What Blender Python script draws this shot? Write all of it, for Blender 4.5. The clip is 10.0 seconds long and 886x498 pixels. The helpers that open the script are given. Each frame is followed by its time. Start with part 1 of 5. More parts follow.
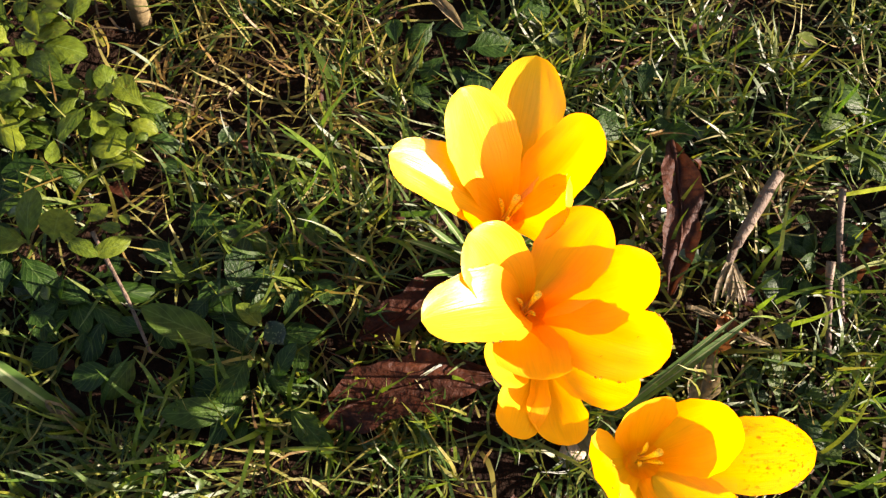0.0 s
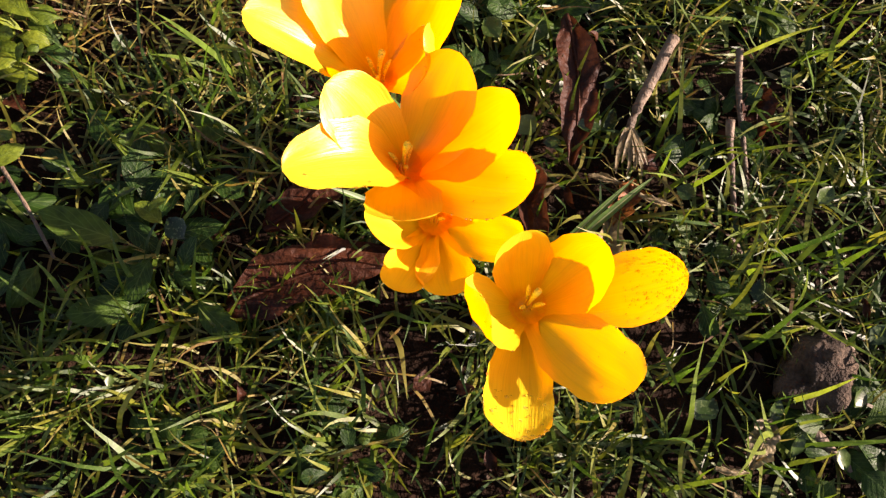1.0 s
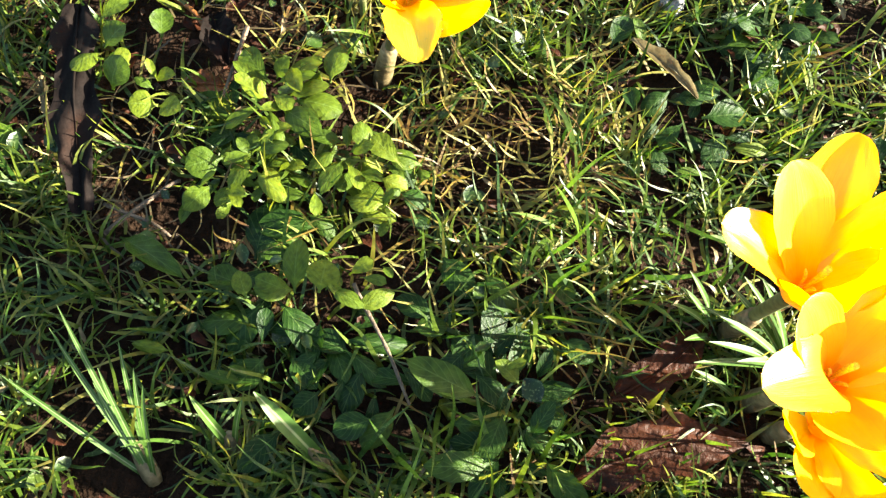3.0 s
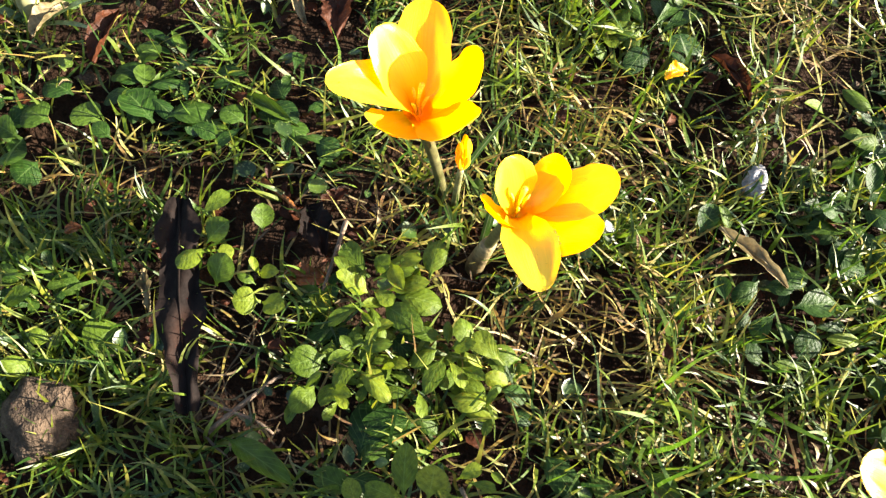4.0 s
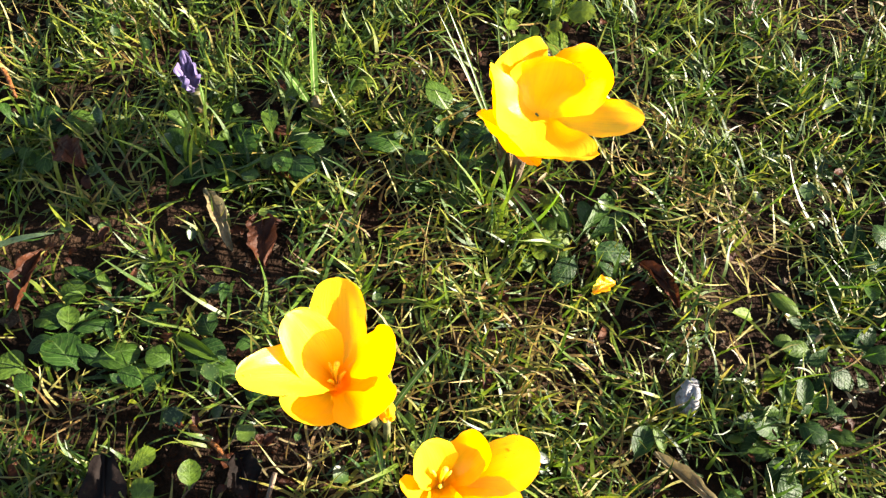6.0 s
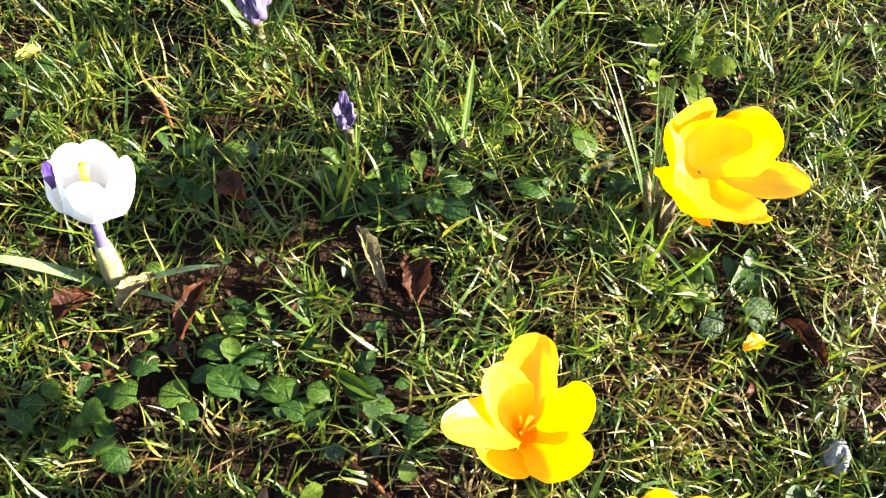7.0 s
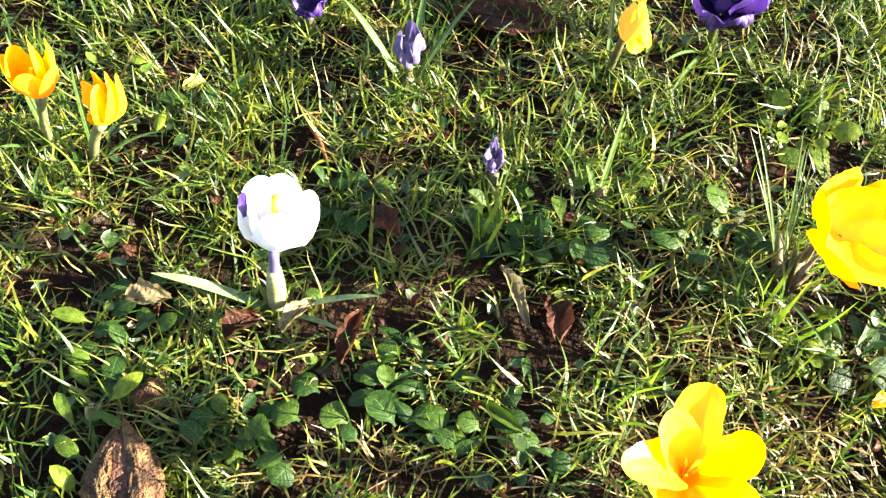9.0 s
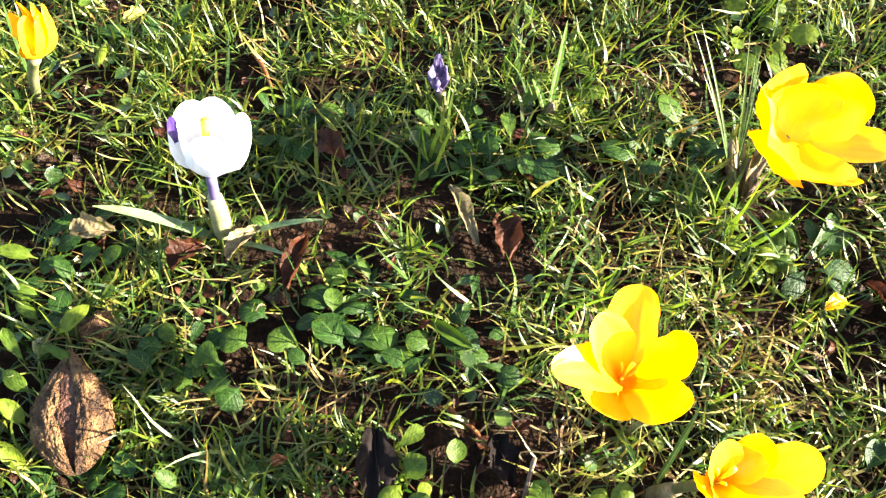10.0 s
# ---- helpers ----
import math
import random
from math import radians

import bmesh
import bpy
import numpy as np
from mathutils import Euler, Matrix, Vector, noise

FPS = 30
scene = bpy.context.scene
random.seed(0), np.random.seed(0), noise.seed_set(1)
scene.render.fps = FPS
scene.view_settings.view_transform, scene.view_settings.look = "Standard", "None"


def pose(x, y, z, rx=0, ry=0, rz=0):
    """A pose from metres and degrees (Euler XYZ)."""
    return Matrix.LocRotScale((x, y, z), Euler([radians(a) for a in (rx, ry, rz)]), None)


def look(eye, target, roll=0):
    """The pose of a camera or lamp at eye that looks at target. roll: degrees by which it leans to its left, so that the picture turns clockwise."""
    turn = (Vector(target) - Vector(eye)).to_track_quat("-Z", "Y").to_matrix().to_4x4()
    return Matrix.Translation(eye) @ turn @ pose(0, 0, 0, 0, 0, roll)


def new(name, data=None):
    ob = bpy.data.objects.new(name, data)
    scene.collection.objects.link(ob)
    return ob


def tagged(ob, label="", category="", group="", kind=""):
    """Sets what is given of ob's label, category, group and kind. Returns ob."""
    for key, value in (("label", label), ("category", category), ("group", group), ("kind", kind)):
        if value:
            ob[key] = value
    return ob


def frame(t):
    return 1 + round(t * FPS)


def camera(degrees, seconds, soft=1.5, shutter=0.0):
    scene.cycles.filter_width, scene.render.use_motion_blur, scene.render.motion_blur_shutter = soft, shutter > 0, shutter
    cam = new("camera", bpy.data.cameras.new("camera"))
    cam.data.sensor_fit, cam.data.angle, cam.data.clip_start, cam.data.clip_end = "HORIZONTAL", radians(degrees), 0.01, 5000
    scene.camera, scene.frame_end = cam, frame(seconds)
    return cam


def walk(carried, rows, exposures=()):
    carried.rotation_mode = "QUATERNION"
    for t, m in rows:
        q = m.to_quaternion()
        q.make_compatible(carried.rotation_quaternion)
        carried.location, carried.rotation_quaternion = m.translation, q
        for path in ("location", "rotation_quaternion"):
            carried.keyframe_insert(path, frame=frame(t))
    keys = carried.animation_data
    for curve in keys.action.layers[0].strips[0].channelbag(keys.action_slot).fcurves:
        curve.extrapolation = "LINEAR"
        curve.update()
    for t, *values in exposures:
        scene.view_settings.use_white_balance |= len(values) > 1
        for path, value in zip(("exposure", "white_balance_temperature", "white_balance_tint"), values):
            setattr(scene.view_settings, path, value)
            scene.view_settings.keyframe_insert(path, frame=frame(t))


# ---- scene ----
cam = camera(52.0, 10.0, soft=1.3)
PATH = [
    (0, (0.08750, -0.20235, 0.23709), (0.09714, -0.08496, -0.14518), 10.009),
    (0.5, (0.10687, -0.20345, 0.24009), (0.11689, -0.09351, -0.14437), 6.568),
    (1, (0.11558, -0.22602, 0.23101), (0.12579, -0.11770, -0.15391), 6.282),
    (1.5, (0.11553, -0.23049, 0.22747), (0.12640, -0.12086, -0.15706), 7.374),
    (2, (0.09341, -0.22093, 0.23131), (0.10463, -0.09646, -0.14867), 8.494),
    (2.5, (0.06052, -0.21897, 0.23835), (0.06177, -0.08483, -0.13849), 6.540),
    (3, (0.02487, -0.20866, 0.23948), (0.02189, -0.07059, -0.13592), 6.609),
    (3.2, (0.01566, -0.20006, 0.23984), (0.01033, -0.05958, -0.13464), 5.804),
    (4.3, (-0.01133, -0.17485, 0.26172), (-0.02059, -0.00123, -0.09852), 4.634),
    (4.5, (-0.01161, -0.16968, 0.26388), (-0.02162, 0.00508, -0.09578), 4.394),
    (5, (-0.01120, -0.15431, 0.26361), (-0.01515, 0.02862, -0.09208), 5.837),
    (5.5, (-0.00166, -0.13267, 0.27066), (-0.00269, 0.05299, -0.08364), 4.954),
    (5.7, (0.00269, -0.12978, 0.27536), (0.00039, 0.05879, -0.07740), 3.865),
    (6.8, (-0.02508, -0.11803, 0.28531), (-0.02583, 0.06996, -0.06776), 5.034),
    (7, (-0.04837, -0.12306, 0.28880), (-0.05615, 0.06941, -0.06176), 5.186),
    (7.5, (-0.08458, -0.13564, 0.30330), (-0.10739, 0.06493, -0.04203), 4.587),
    (8, (-0.09660, -0.14013, 0.30855), (-0.11922, 0.06201, -0.03587), 5.686),
    (8.5, (-0.09529, -0.13574, 0.30481), (-0.11384, 0.06604, -0.04007), 6.452),
    (9, (-0.09517, -0.13412, 0.30572), (-0.11329, 0.06607, -0.04011), 6.130),
    (9.5, (-0.08017, -0.13120, 0.30675), (-0.09850, 0.06238, -0.04282), 4.347),
    (10, (-0.06895, -0.13754, 0.29811), (-0.08917, 0.04235, -0.05858), 2.542),
]
# stops, kelvin and tint: the camera warms its picture at the start and brightens it on the way
EXPOSURES = [(0.0, 2.42, 7300, 26), (0.6, 2.18, 7400, 32), (2.1, 2.12, 7400, 31), (3.0, 3.42, 6900, 4), (4.5, 3.02, 7000, 14), (5.0, 2.92, 7000, 14), (5.5, 2.94, 7000, 13), (7.0, 3.37, 6900, 9), (8.0, 3.76, 6850, 9), (10.0, 3.74, 6850, 10)]
walk(cam, [(t, look(eye, target, roll)) for t, eye, target, roll in PATH], EXPOSURES)

# ---------------------------------------------------------------- light
SUN_ELEVATION, SUN_AZIMUTH = 19.3, 0.5       # degrees; azimuth counted from +x towards +y
world = bpy.data.worlds.new("sky")
scene.world = world
world.use_nodes = True
sky = world.node_tree.nodes.new("ShaderNodeTexSky")
sky.sky_type, sky.sun_disc = "NISHITA", False
sky.sun_elevation = radians(SUN_ELEVATION)
sky.sun_rotation = radians(90 - SUN_AZIMUTH)
background = world.node_tree.nodes["Background"]
background.inputs["Strength"].default_value = 0.064
world.node_tree.links.new(sky.outputs["Color"], background.inputs["Color"])
sun = new("sun", bpy.data.lights.new("sun", "SUN"))
sun.data.energy, sun.data.angle, sun.data.color = 5.0, radians(0.53), (1.0, 0.94, 0.84)
ce, se = math.cos(radians(SUN_ELEVATION)), math.sin(radians(SUN_ELEVATION))
sun.matrix_world = look((3 * ce * math.cos(radians(SUN_AZIMUTH)), 3 * ce * math.sin(radians(SUN_AZIMUTH)), 3 * se), (0, 0, 0))


# ---------------------------------------------------------------- materials
def material(name):
    m = bpy.data.materials.new(name)
    m.use_nodes = True
    return m, m.node_tree.nodes, m.node_tree.links, m.node_tree.nodes["Principled BSDF"], m.node_tree.nodes["Material Output"]


def ramp(nodes, stops):
    r = nodes.new("ShaderNodeValToRGB")
    while len(r.color_ramp.elements) < len(stops):
        r.color_ramp.elements.new(0.5)
    for e, (at, colour) in zip(r.color_ramp.elements, stops):
        e.position, e.color = at, (*colour, 1)
    return r


def noise_node(nodes, links, scale, detail=4.0, coords="Object"):
    n = nodes.new("ShaderNodeTexNoise")
    n.inputs["Scale"].default_value, n.inputs["Detail"].default_value = scale, detail
    c = nodes.new("ShaderNodeTexCoord")
    links.new(c.outputs[coords], n.inputs["Vector"])
    return n


def mixed(nodes, links, a, b, factor, kind="MIX"):
    """Mixes two colour sockets (or fixed colours) by a socket or a number."""
    n = nodes.new("ShaderNodeMix")
    n.data_type, n.blend_type = "RGBA", kind
    for socket, value in ((n.inputs[6], a), (n.inputs[7], b), (n.inputs[0], factor)):
        if isinstance(value, (int, float)):
            socket.default_value = value
        elif isinstance(value, tuple):
            socket.default_value = (*value, 1)
        else:
            links.new(value, socket)
    return n.outputs[2]


def thin(nodes, links, shader, out, colour, share, gain=(1.0, 1.0, 1.0)):
    """Lets light through a thin leaf or petal."""
    t = nodes.new("ShaderNodeBsdfTranslucent")
    links.new(mixed(nodes, links, colour, gain, 1.0, "MULTIPLY"), t.inputs["Color"])
    m = nodes.new("ShaderNodeMixShader")
    m.inputs[0].default_value = share
    links.new(shader.outputs[0], m.inputs[1])
    links.new(t.outputs[0], m.inputs[2])
    links.new(m.outputs[0], out.inputs["Surface"])


def bumped(nodes, links, shader, height, strength, distance):
    b = nodes.new("ShaderNodeBump")
    b.inputs["Strength"].default_value, b.inputs["Distance"].default_value = strength, distance
    links.new(height, b.inputs["Height"])
    links.new(b.outputs[0], shader.inputs["Normal"])


def blade_material(name, stops, rough=0.36, share=0.4, island=True, dew=0.3):
    m, nodes, links, shader, out = material(name)
    if island:
        pick = nodes.new("ShaderNodeNewGeometry").outputs["Random Per Island"]
    else:
        pick = nodes.new("ShaderNodeObjectInfo").outputs["Random"]
    base = ramp(nodes, stops)
    links.new(pick, base.inputs[0])
    n = noise_node(nodes, links, 240, 3)
    shade = ramp(nodes, [(0.3, (0.55, 0.55, 0.5)), (0.7, (1.2, 1.2, 1.1))])
    links.new(n.outputs[0], shade.inputs[0])
    colour = mixed(nodes, links, base.outputs[0], shade.outputs[0], 1.0, "MULTIPLY")
    # glints of dew painted as pale specks into the base colour
    spots = noise_node(nodes, links, 1300, 2)
    dew_glint = ramp(nodes, [(0.56, (0, 0, 0)), (0.68, (dew, dew, dew))])
    links.new(spots.outputs[0], dew_glint.inputs[0])
    colour = mixed(nodes, links, colour, (0.22, 0.27, 0.11), dew_glint.outputs[0])
    links.new(colour, shader.inputs["Base Color"])
    shader.inputs["Roughness"].default_value, shader.inputs["Specular IOR Level"].default_value = rough, 0.36
    bumped(nodes, links, shader, n.outputs[0], 0.35, 0.0006)
    thin(nodes, links, shader, out, colour, share, (1.25, 1.25, 0.8))
    return m


GRASS = blade_material("grass", [(0.0, (0.011, 0.036, 0.004)), (0.3, (0.032, 0.07, 0.006)), (0.65, (0.074, 0.11, 0.009)), (0.92, (0.142, 0.148, 0.016)), (1.0, (0.2, 0.165, 0.05))], 0.46, dew=0.22)
STRAW = blade_material("dry_grass", [(0.0, (0.07, 0.032, 0.009)), (0.35, (0.17, 0.105, 0.022)), (0.7, (0.15, 0.14, 0.02)), (1.0, (0.22, 0.19, 0.06))], 0.55, 0.3)
# brighter copy of GRASS: sun on the upright blades is put into the colour
SUNLIT = blade_material("sunlit_grass", [(0.0, (0.025, 0.065, 0.006)), (0.4, (0.06, 0.115, 0.009)), (0.8, (0.11, 0.165, 0.013)), (1.0, (0.16, 0.19, 0.03))], 0.46, 0.45, dew=0.22)
FADED = blade_material("faded_straw", [(0.0, (0.03, 0.018, 0.008)), (0.5, (0.075, 0.05, 0.022)), (0.85, (0.13, 0.1, 0.04)), (1.0, (0.2, 0.16, 0.08))], 0.6, 0.2, dew=0.1)
WEED = blade_material("weed_leaf", [(0.0, (0.0095, 0.0254, 0.0043)), (0.5, (0.0211, 0.0474, 0.0052)), (0.85, (0.0423, 0.0740, 0.0074)), (1.0, (0.0792, 0.1056, 0.0105))], 0.36, 0.25)


def broadleaf_material(name, stops):
    """A leaf with a paler midrib and side veins."""
    m, nodes, links, shader, out = material(name)
    base = ramp(nodes, stops)
    links.new(nodes.new("ShaderNodeObjectInfo").outputs["Random"], base.inputs[0])
    n = noise_node(nodes, links, 5, 5)
    shade = ramp(nodes, [(0.3, (0.5, 0.52, 0.5)), (0.7, (1.2, 1.15, 1.05))])
    links.new(n.outputs[0], shade.inputs[0])
    colour = mixed(nodes, links, base.outputs[0], shade.outputs[0], 1.0, "MULTIPLY")
    uv = nodes.new("ShaderNodeUVMap")
    split = nodes.new("ShaderNodeSeparateXYZ")
    links.new(uv.outputs[0], split.inputs[0])
    rib = ramp(nodes, [(0.0, (0, 0, 0)), (0.47, (0, 0, 0)), (0.5, (0.25, 0.25, 0.25)), (0.53, (0, 0, 0))])
    links.new(split.outputs[0], rib.inputs[0])
    colour = mixed(nodes, links, colour, (0.16, 0.24, 0.07), rib.outputs[0])
    # side veins slant outwards from the midrib
    def maths(kind, a, b):
        node = nodes.new("ShaderNodeMath")
        node.operation = kind
        for socket, value in ((node.inputs[0], a), (node.inputs[1], b)):
            if isinstance(value, (int, float)):
                socket.default_value = value
            else:
                links.new(value, socket)
        return node.outputs[0]

    out_from_rib = maths("ABSOLUTE", maths("SUBTRACT", split.outputs[0], 0.5), 0.0)
    wave = maths("SINE", maths("ADD", maths("MULTIPLY", split.outputs[1], 44.0), maths("MULTIPLY", out_from_rib, -30.0)), 0.0)
    veins = ramp(nodes, [(0.86, (0, 0, 0)), (1.0, (0.16, 0.16, 0.16))])
    links.new(wave, veins.inputs[0])
    colour = mixed(nodes, links, colour, (0.14, 0.22, 0.06), veins.outputs[0])
    links.new(colour, shader.inputs["Base Color"])
    shader.inputs["Roughness"].default_value, shader.inputs["Specular IOR Level"].default_value = 0.46, 0.17
    fine = noise_node(nodes, links, 28, 4)
    relief = maths("ADD", maths("MULTIPLY", fine.outputs[0], 0.35), maths("ADD", n.outputs[0], maths("MULTIPLY", wave, -0.05)))
    bumped(nodes, links, shader, relief, 0.25, 0.003)
    thin(nodes, links, shader, out, colour, 0.28, (1.3, 1.3, 0.6))
    return m


# leaf greens that also carry light: BROAD darkened for shade, BRIGHT raised for sun
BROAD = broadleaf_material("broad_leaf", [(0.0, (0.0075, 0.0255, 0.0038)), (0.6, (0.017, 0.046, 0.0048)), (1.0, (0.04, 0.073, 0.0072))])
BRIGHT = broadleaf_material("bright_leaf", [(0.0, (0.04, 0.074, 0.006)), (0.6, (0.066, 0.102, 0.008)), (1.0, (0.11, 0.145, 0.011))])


def crocus_leaf_material():
    m, nodes, links, shader, out = material("crocus_leaf")
    uv = nodes.new("ShaderNodeUVMap")
    split = nodes.new("ShaderNodeSeparateXYZ")
    links.new(uv.outputs[0], split.inputs[0])
    stripe = ramp(nodes, [(0.0, (0.05, 0.1, 0.014)), (0.4, (0.04, 0.085, 0.012)), (0.46, (0.17, 0.2, 0.09)), (0.54, (0.17, 0.2, 0.09)), (0.6, (0.04, 0.085, 0.012))])
    links.new(split.outputs[0], stripe.inputs[0])
    n = noise_node(nodes, links, 300, 3)
    shade = ramp(nodes, [(0.3, (0.7, 0.7, 0.7)), (0.7, (1.15, 1.15, 1.15))])
    links.new(n.outputs[0], shade.inputs[0])
    colour = mixed(nodes, links, stripe.outputs[0], shade.outputs[0], 1.0, "MULTIPLY")
    links.new(colour, shader.inputs["Base Color"])
    shader.inputs["Roughness"].default_value, shader.inputs["Specular IOR Level"].default_value = 0.5, 0.3
    thin(nodes, links, shader, out, colour, 0.25)
    return m


CROCUS_LEAF = crocus_leaf_material()


def petal_material(name, inner, outer, share, gain, rough=0.45, vein=0.25, gloss=0.5, index=1.5, front=(1.0, 1.0, 1.0)):
    """Petal with fine lengthwise veins; colour runs from the claw (inner) to the blade (outer); front tints what is thrown back, gain what passes through."""
    m, nodes, links, shader, out = material(name)
    uv = nodes.new("ShaderNodeUVMap")
    split = nodes.new("ShaderNodeSeparateXYZ")
    links.new(uv.outputs[0], split.inputs[0])
    along = ramp(nodes, [(0.0, inner), (0.45, outer), (1.0, outer)])
    links.new(split.outputs[1], along.inputs[0])
    stretch = nodes.new("ShaderNodeMapping")
    stretch.inputs["Scale"].default_value = (26.0, 1.5, 1.0)
    links.new(uv.outputs[0], stretch.inputs[0])
    n = nodes.new("ShaderNodeTexNoise")
    n.inputs["Scale"].default_value, n.inputs["Detail"].default_value = 1.6, 4
    links.new(stretch.outputs[0], n.inputs["Vector"])
    shade = ramp(nodes, [(0.3, (1 - vein,) * 3), (0.65, (1.0, 1.0, 1.0))])
    links.new(n.outputs[0], shade.inputs[0])
    colour = mixed(nodes, links, along.outputs[0], shade.outputs[0], 1.0, "MULTIPLY")
    links.new(mixed(nodes, links, colour, front, 1.0, "MULTIPLY"), shader.inputs["Base Color"])
    shader.inputs["Roughness"].default_value, shader.inputs["Specular IOR Level"].default_value = rough, gloss
    shader.inputs["IOR"].default_value = index
    bumped(nodes, links, shader, n.outputs[0], 0.3, 0.0006)
    thin(nodes, links, shader, out, colour, share, gain)
    return m


YELLOW = petal_material("yellow_petal", (0.95, 0.6, 0.016), (0.95, 0.5, 0.018), 0.5, (1.05, 0.66, 0.012), 0.33, 0.1, 0.6, 1.5, (0.95, 1.3, 1.3))
WHITE = petal_material("white_petal", (0.5, 0.42, 0.63), (0.74, 0.73, 0.76), 0.35, (1.0, 1.0, 1.0), 0.5, 0.1)
VIOLET = petal_material("violet_petal", (0.022, 0.008, 0.07), (0.04, 0.016, 0.12), 0.35, (1.0, 0.9, 1.1), 0.45, 0.35)
LILAC = petal_material("faded_lilac_petal", (0.09, 0.062, 0.14), (0.13, 0.1, 0.22), 0.3, (1.0, 0.95, 1.05), 0.55, 0.45)


def plain_material(name, stops, scale, rough=0.6, strength=0.5, distance=0.001, share=0.0, gloss=0.3):
    """A rough natural surface: colour by noise at two scales, with relief."""
    m, nodes, links, shader, out = material(name)
    n = noise_node(nodes, links, scale, 6)
    fine = noise_node(nodes, links, scale * 6, 4)
    base = ramp(nodes, stops)
    links.new(n.outputs[0], base.inputs[0])
    shade = ramp(nodes, [(0.3, (0.6, 0.6, 0.6)), (0.7, (1.25, 1.25, 1.25))])
    links.new(fine.outputs[0], shade.inputs[0])
    colour = mixed(nodes, links, base.outputs[0], shade.outputs[0], 1.0, "MULTIPLY")
    links.new(colour, shader.inputs["Base Color"])
    shader.inputs["Roughness"].default_value, shader.inputs["Specular IOR Level"].default_value = rough, gloss
    both = nodes.new("ShaderNodeMath")
    both.operation = "ADD"
    links.new(n.outputs[0], both.inputs[0])
    links.new(fine.outputs[0], both.inputs[1])
    bumped(nodes, links, shader, both.outputs[0], strength, distance)
    if share:
        thin(nodes, links, shader, out, colour, share)
    return m


SOIL = plain_material("soil", [(0.3, (0.008, 0.0044, 0.0026)), (0.55, (0.0155, 0.0085, 0.005)), (0.75, (0.032, 0.0185, 0.011))], 60, 0.95, 1.0, 0.004, gloss=0.05)
DEAD = plain_material("dead_leaf", [(0.3, (0.0180, 0.0054, 0.0022)), (0.6, (0.0500, 0.0150, 0.0056)), (0.8, (0.1000, 0.0370, 0.0150))], 90, 0.55, 0.8, 0.001, 0.3, gloss=0.15)
RUST = plain_material("rusty_leaf", [(0.3, (0.0967, 0.0290, 0.0073)), (0.7, (0.2176, 0.0819, 0.0193))], 120, 0.5, 0.8, 0.001, 0.2)
TAN = plain_material("papery_leaf", [(0.3, (0.11, 0.08, 0.037)), (0.7, (0.22, 0.175, 0.088))], 110, 0.55, 0.6, 0.0008, 0.3)
DARK = plain_material("rotten_leaf", [(0.3, (0.0034, 0.0022, 0.0018)), (0.55, (0.0075, 0.005, 0.0042)), (0.75, (0.017, 0.0075, 0.0045))], 45, 0.75, 0.5, 0.001, gloss=0.06)
BARK = plain_material("twig_bark", [(0.3, (0.0484, 0.0314, 0.0193)), (0.7, (0.1357, 0.0967, 0.0629))], 150, 0.7, 0.8, 0.0008)
CLOD = plain_material("clod", [(0.3, (0.016, 0.0105, 0.007)), (0.7, (0.082, 0.056, 0.036))], 160, 0.85, 1.0, 0.002, gloss=0.15)
HUSK = plain_material("husk", [(0.32, (0.016, 0.007, 0.0035)), (0.5, (0.085, 0.04, 0.015)), (0.72, (0.21, 0.12, 0.045))], 160, 0.6, 1.0, 0.003, gloss=0.2)
PITH = plain_material("husk_inside", [(0.3, (0.0193, 0.0058, 0.0029)), (0.7, (0.0967, 0.0339, 0.0145))], 110, 0.6, 1.0, 0.002)
GREEN_STALK = plain_material("green_stalk", [(0.3, (0.0435, 0.0435, 0.0108)), (0.7, (0.1092, 0.1014, 0.0435))], 80, 0.5, 0.3, 0.0005, 0.2)
STALK = plain_material("pale_stalk", [(0.3, (0.17, 0.17, 0.075)), (0.7, (0.33, 0.31, 0.17))], 80, 0.45, 0.3, 0.0005, 0.25)
MILKY = plain_material("milky_stalk", [(0.3, (0.1, 0.11, 0.035)), (0.7, (0.22, 0.21, 0.1))], 120, 0.5, 0.4, 0.0005, 0.3)
PALE_LEAF = plain_material("pale_leaf", [(0.3, (0.075, 0.125, 0.045)), (0.7, (0.15, 0.21, 0.09))], 120, 0.45, 0.4, 0.0005, 0.25)
ANTHER = plain_material("anther", [(0.3, (0.85, 0.58, 0.02)), (0.7, (0.9, 0.7, 0.05))], 400, 0.6, 0.6, 0.0004)
MEADOW = plain_material("far_turf", [(0.3, (0.016, 0.026, 0.0045)), (0.7, (0.032, 0.046, 0.008))], 30, 0.8, 1.0, 0.02)


# ---------------------------------------------------------------- mesh tools
def mesh_of(name, verts, faces, mat, uvs=None, smooth=True):
    me = bpy.data.meshes.new(name)
    me.from_pydata([tuple(v) for v in verts], [], [tuple(f) for f in faces])
    if uvs is not None:
        layer = me.uv_layers.new(name="UVMap")
        flat = np.asarray(uvs, dtype=np.float32)[[i for f in faces for i in f]]
        layer.data.foreach_set("uv", flat.ravel())
    me.polygons.foreach_set("use_smooth", [smooth] * len(me.polygons))
    me.materials.append(mat)
    me.update()
    return me


def part(name, me, parent, label=""):
    ob = new(name, me)
    ob.parent = parent
    return tagged(ob, label)


def thing(name, place, label, category, group=""):
    ob = new(name)
    ob.empty_display_size = 0.01
    ob.location = place
    return tagged(ob, label, category, group)


def grid(rows, cols):
    return [(i * cols + j, i * cols + j + 1, (i + 1) * cols + j + 1, (i + 1) * cols + j) for i in range(rows - 1) for j in range(cols - 1)]


def unit(v):
    v = np.asarray(v, float)
    return v / max(np.linalg.norm(v), 1e-9)


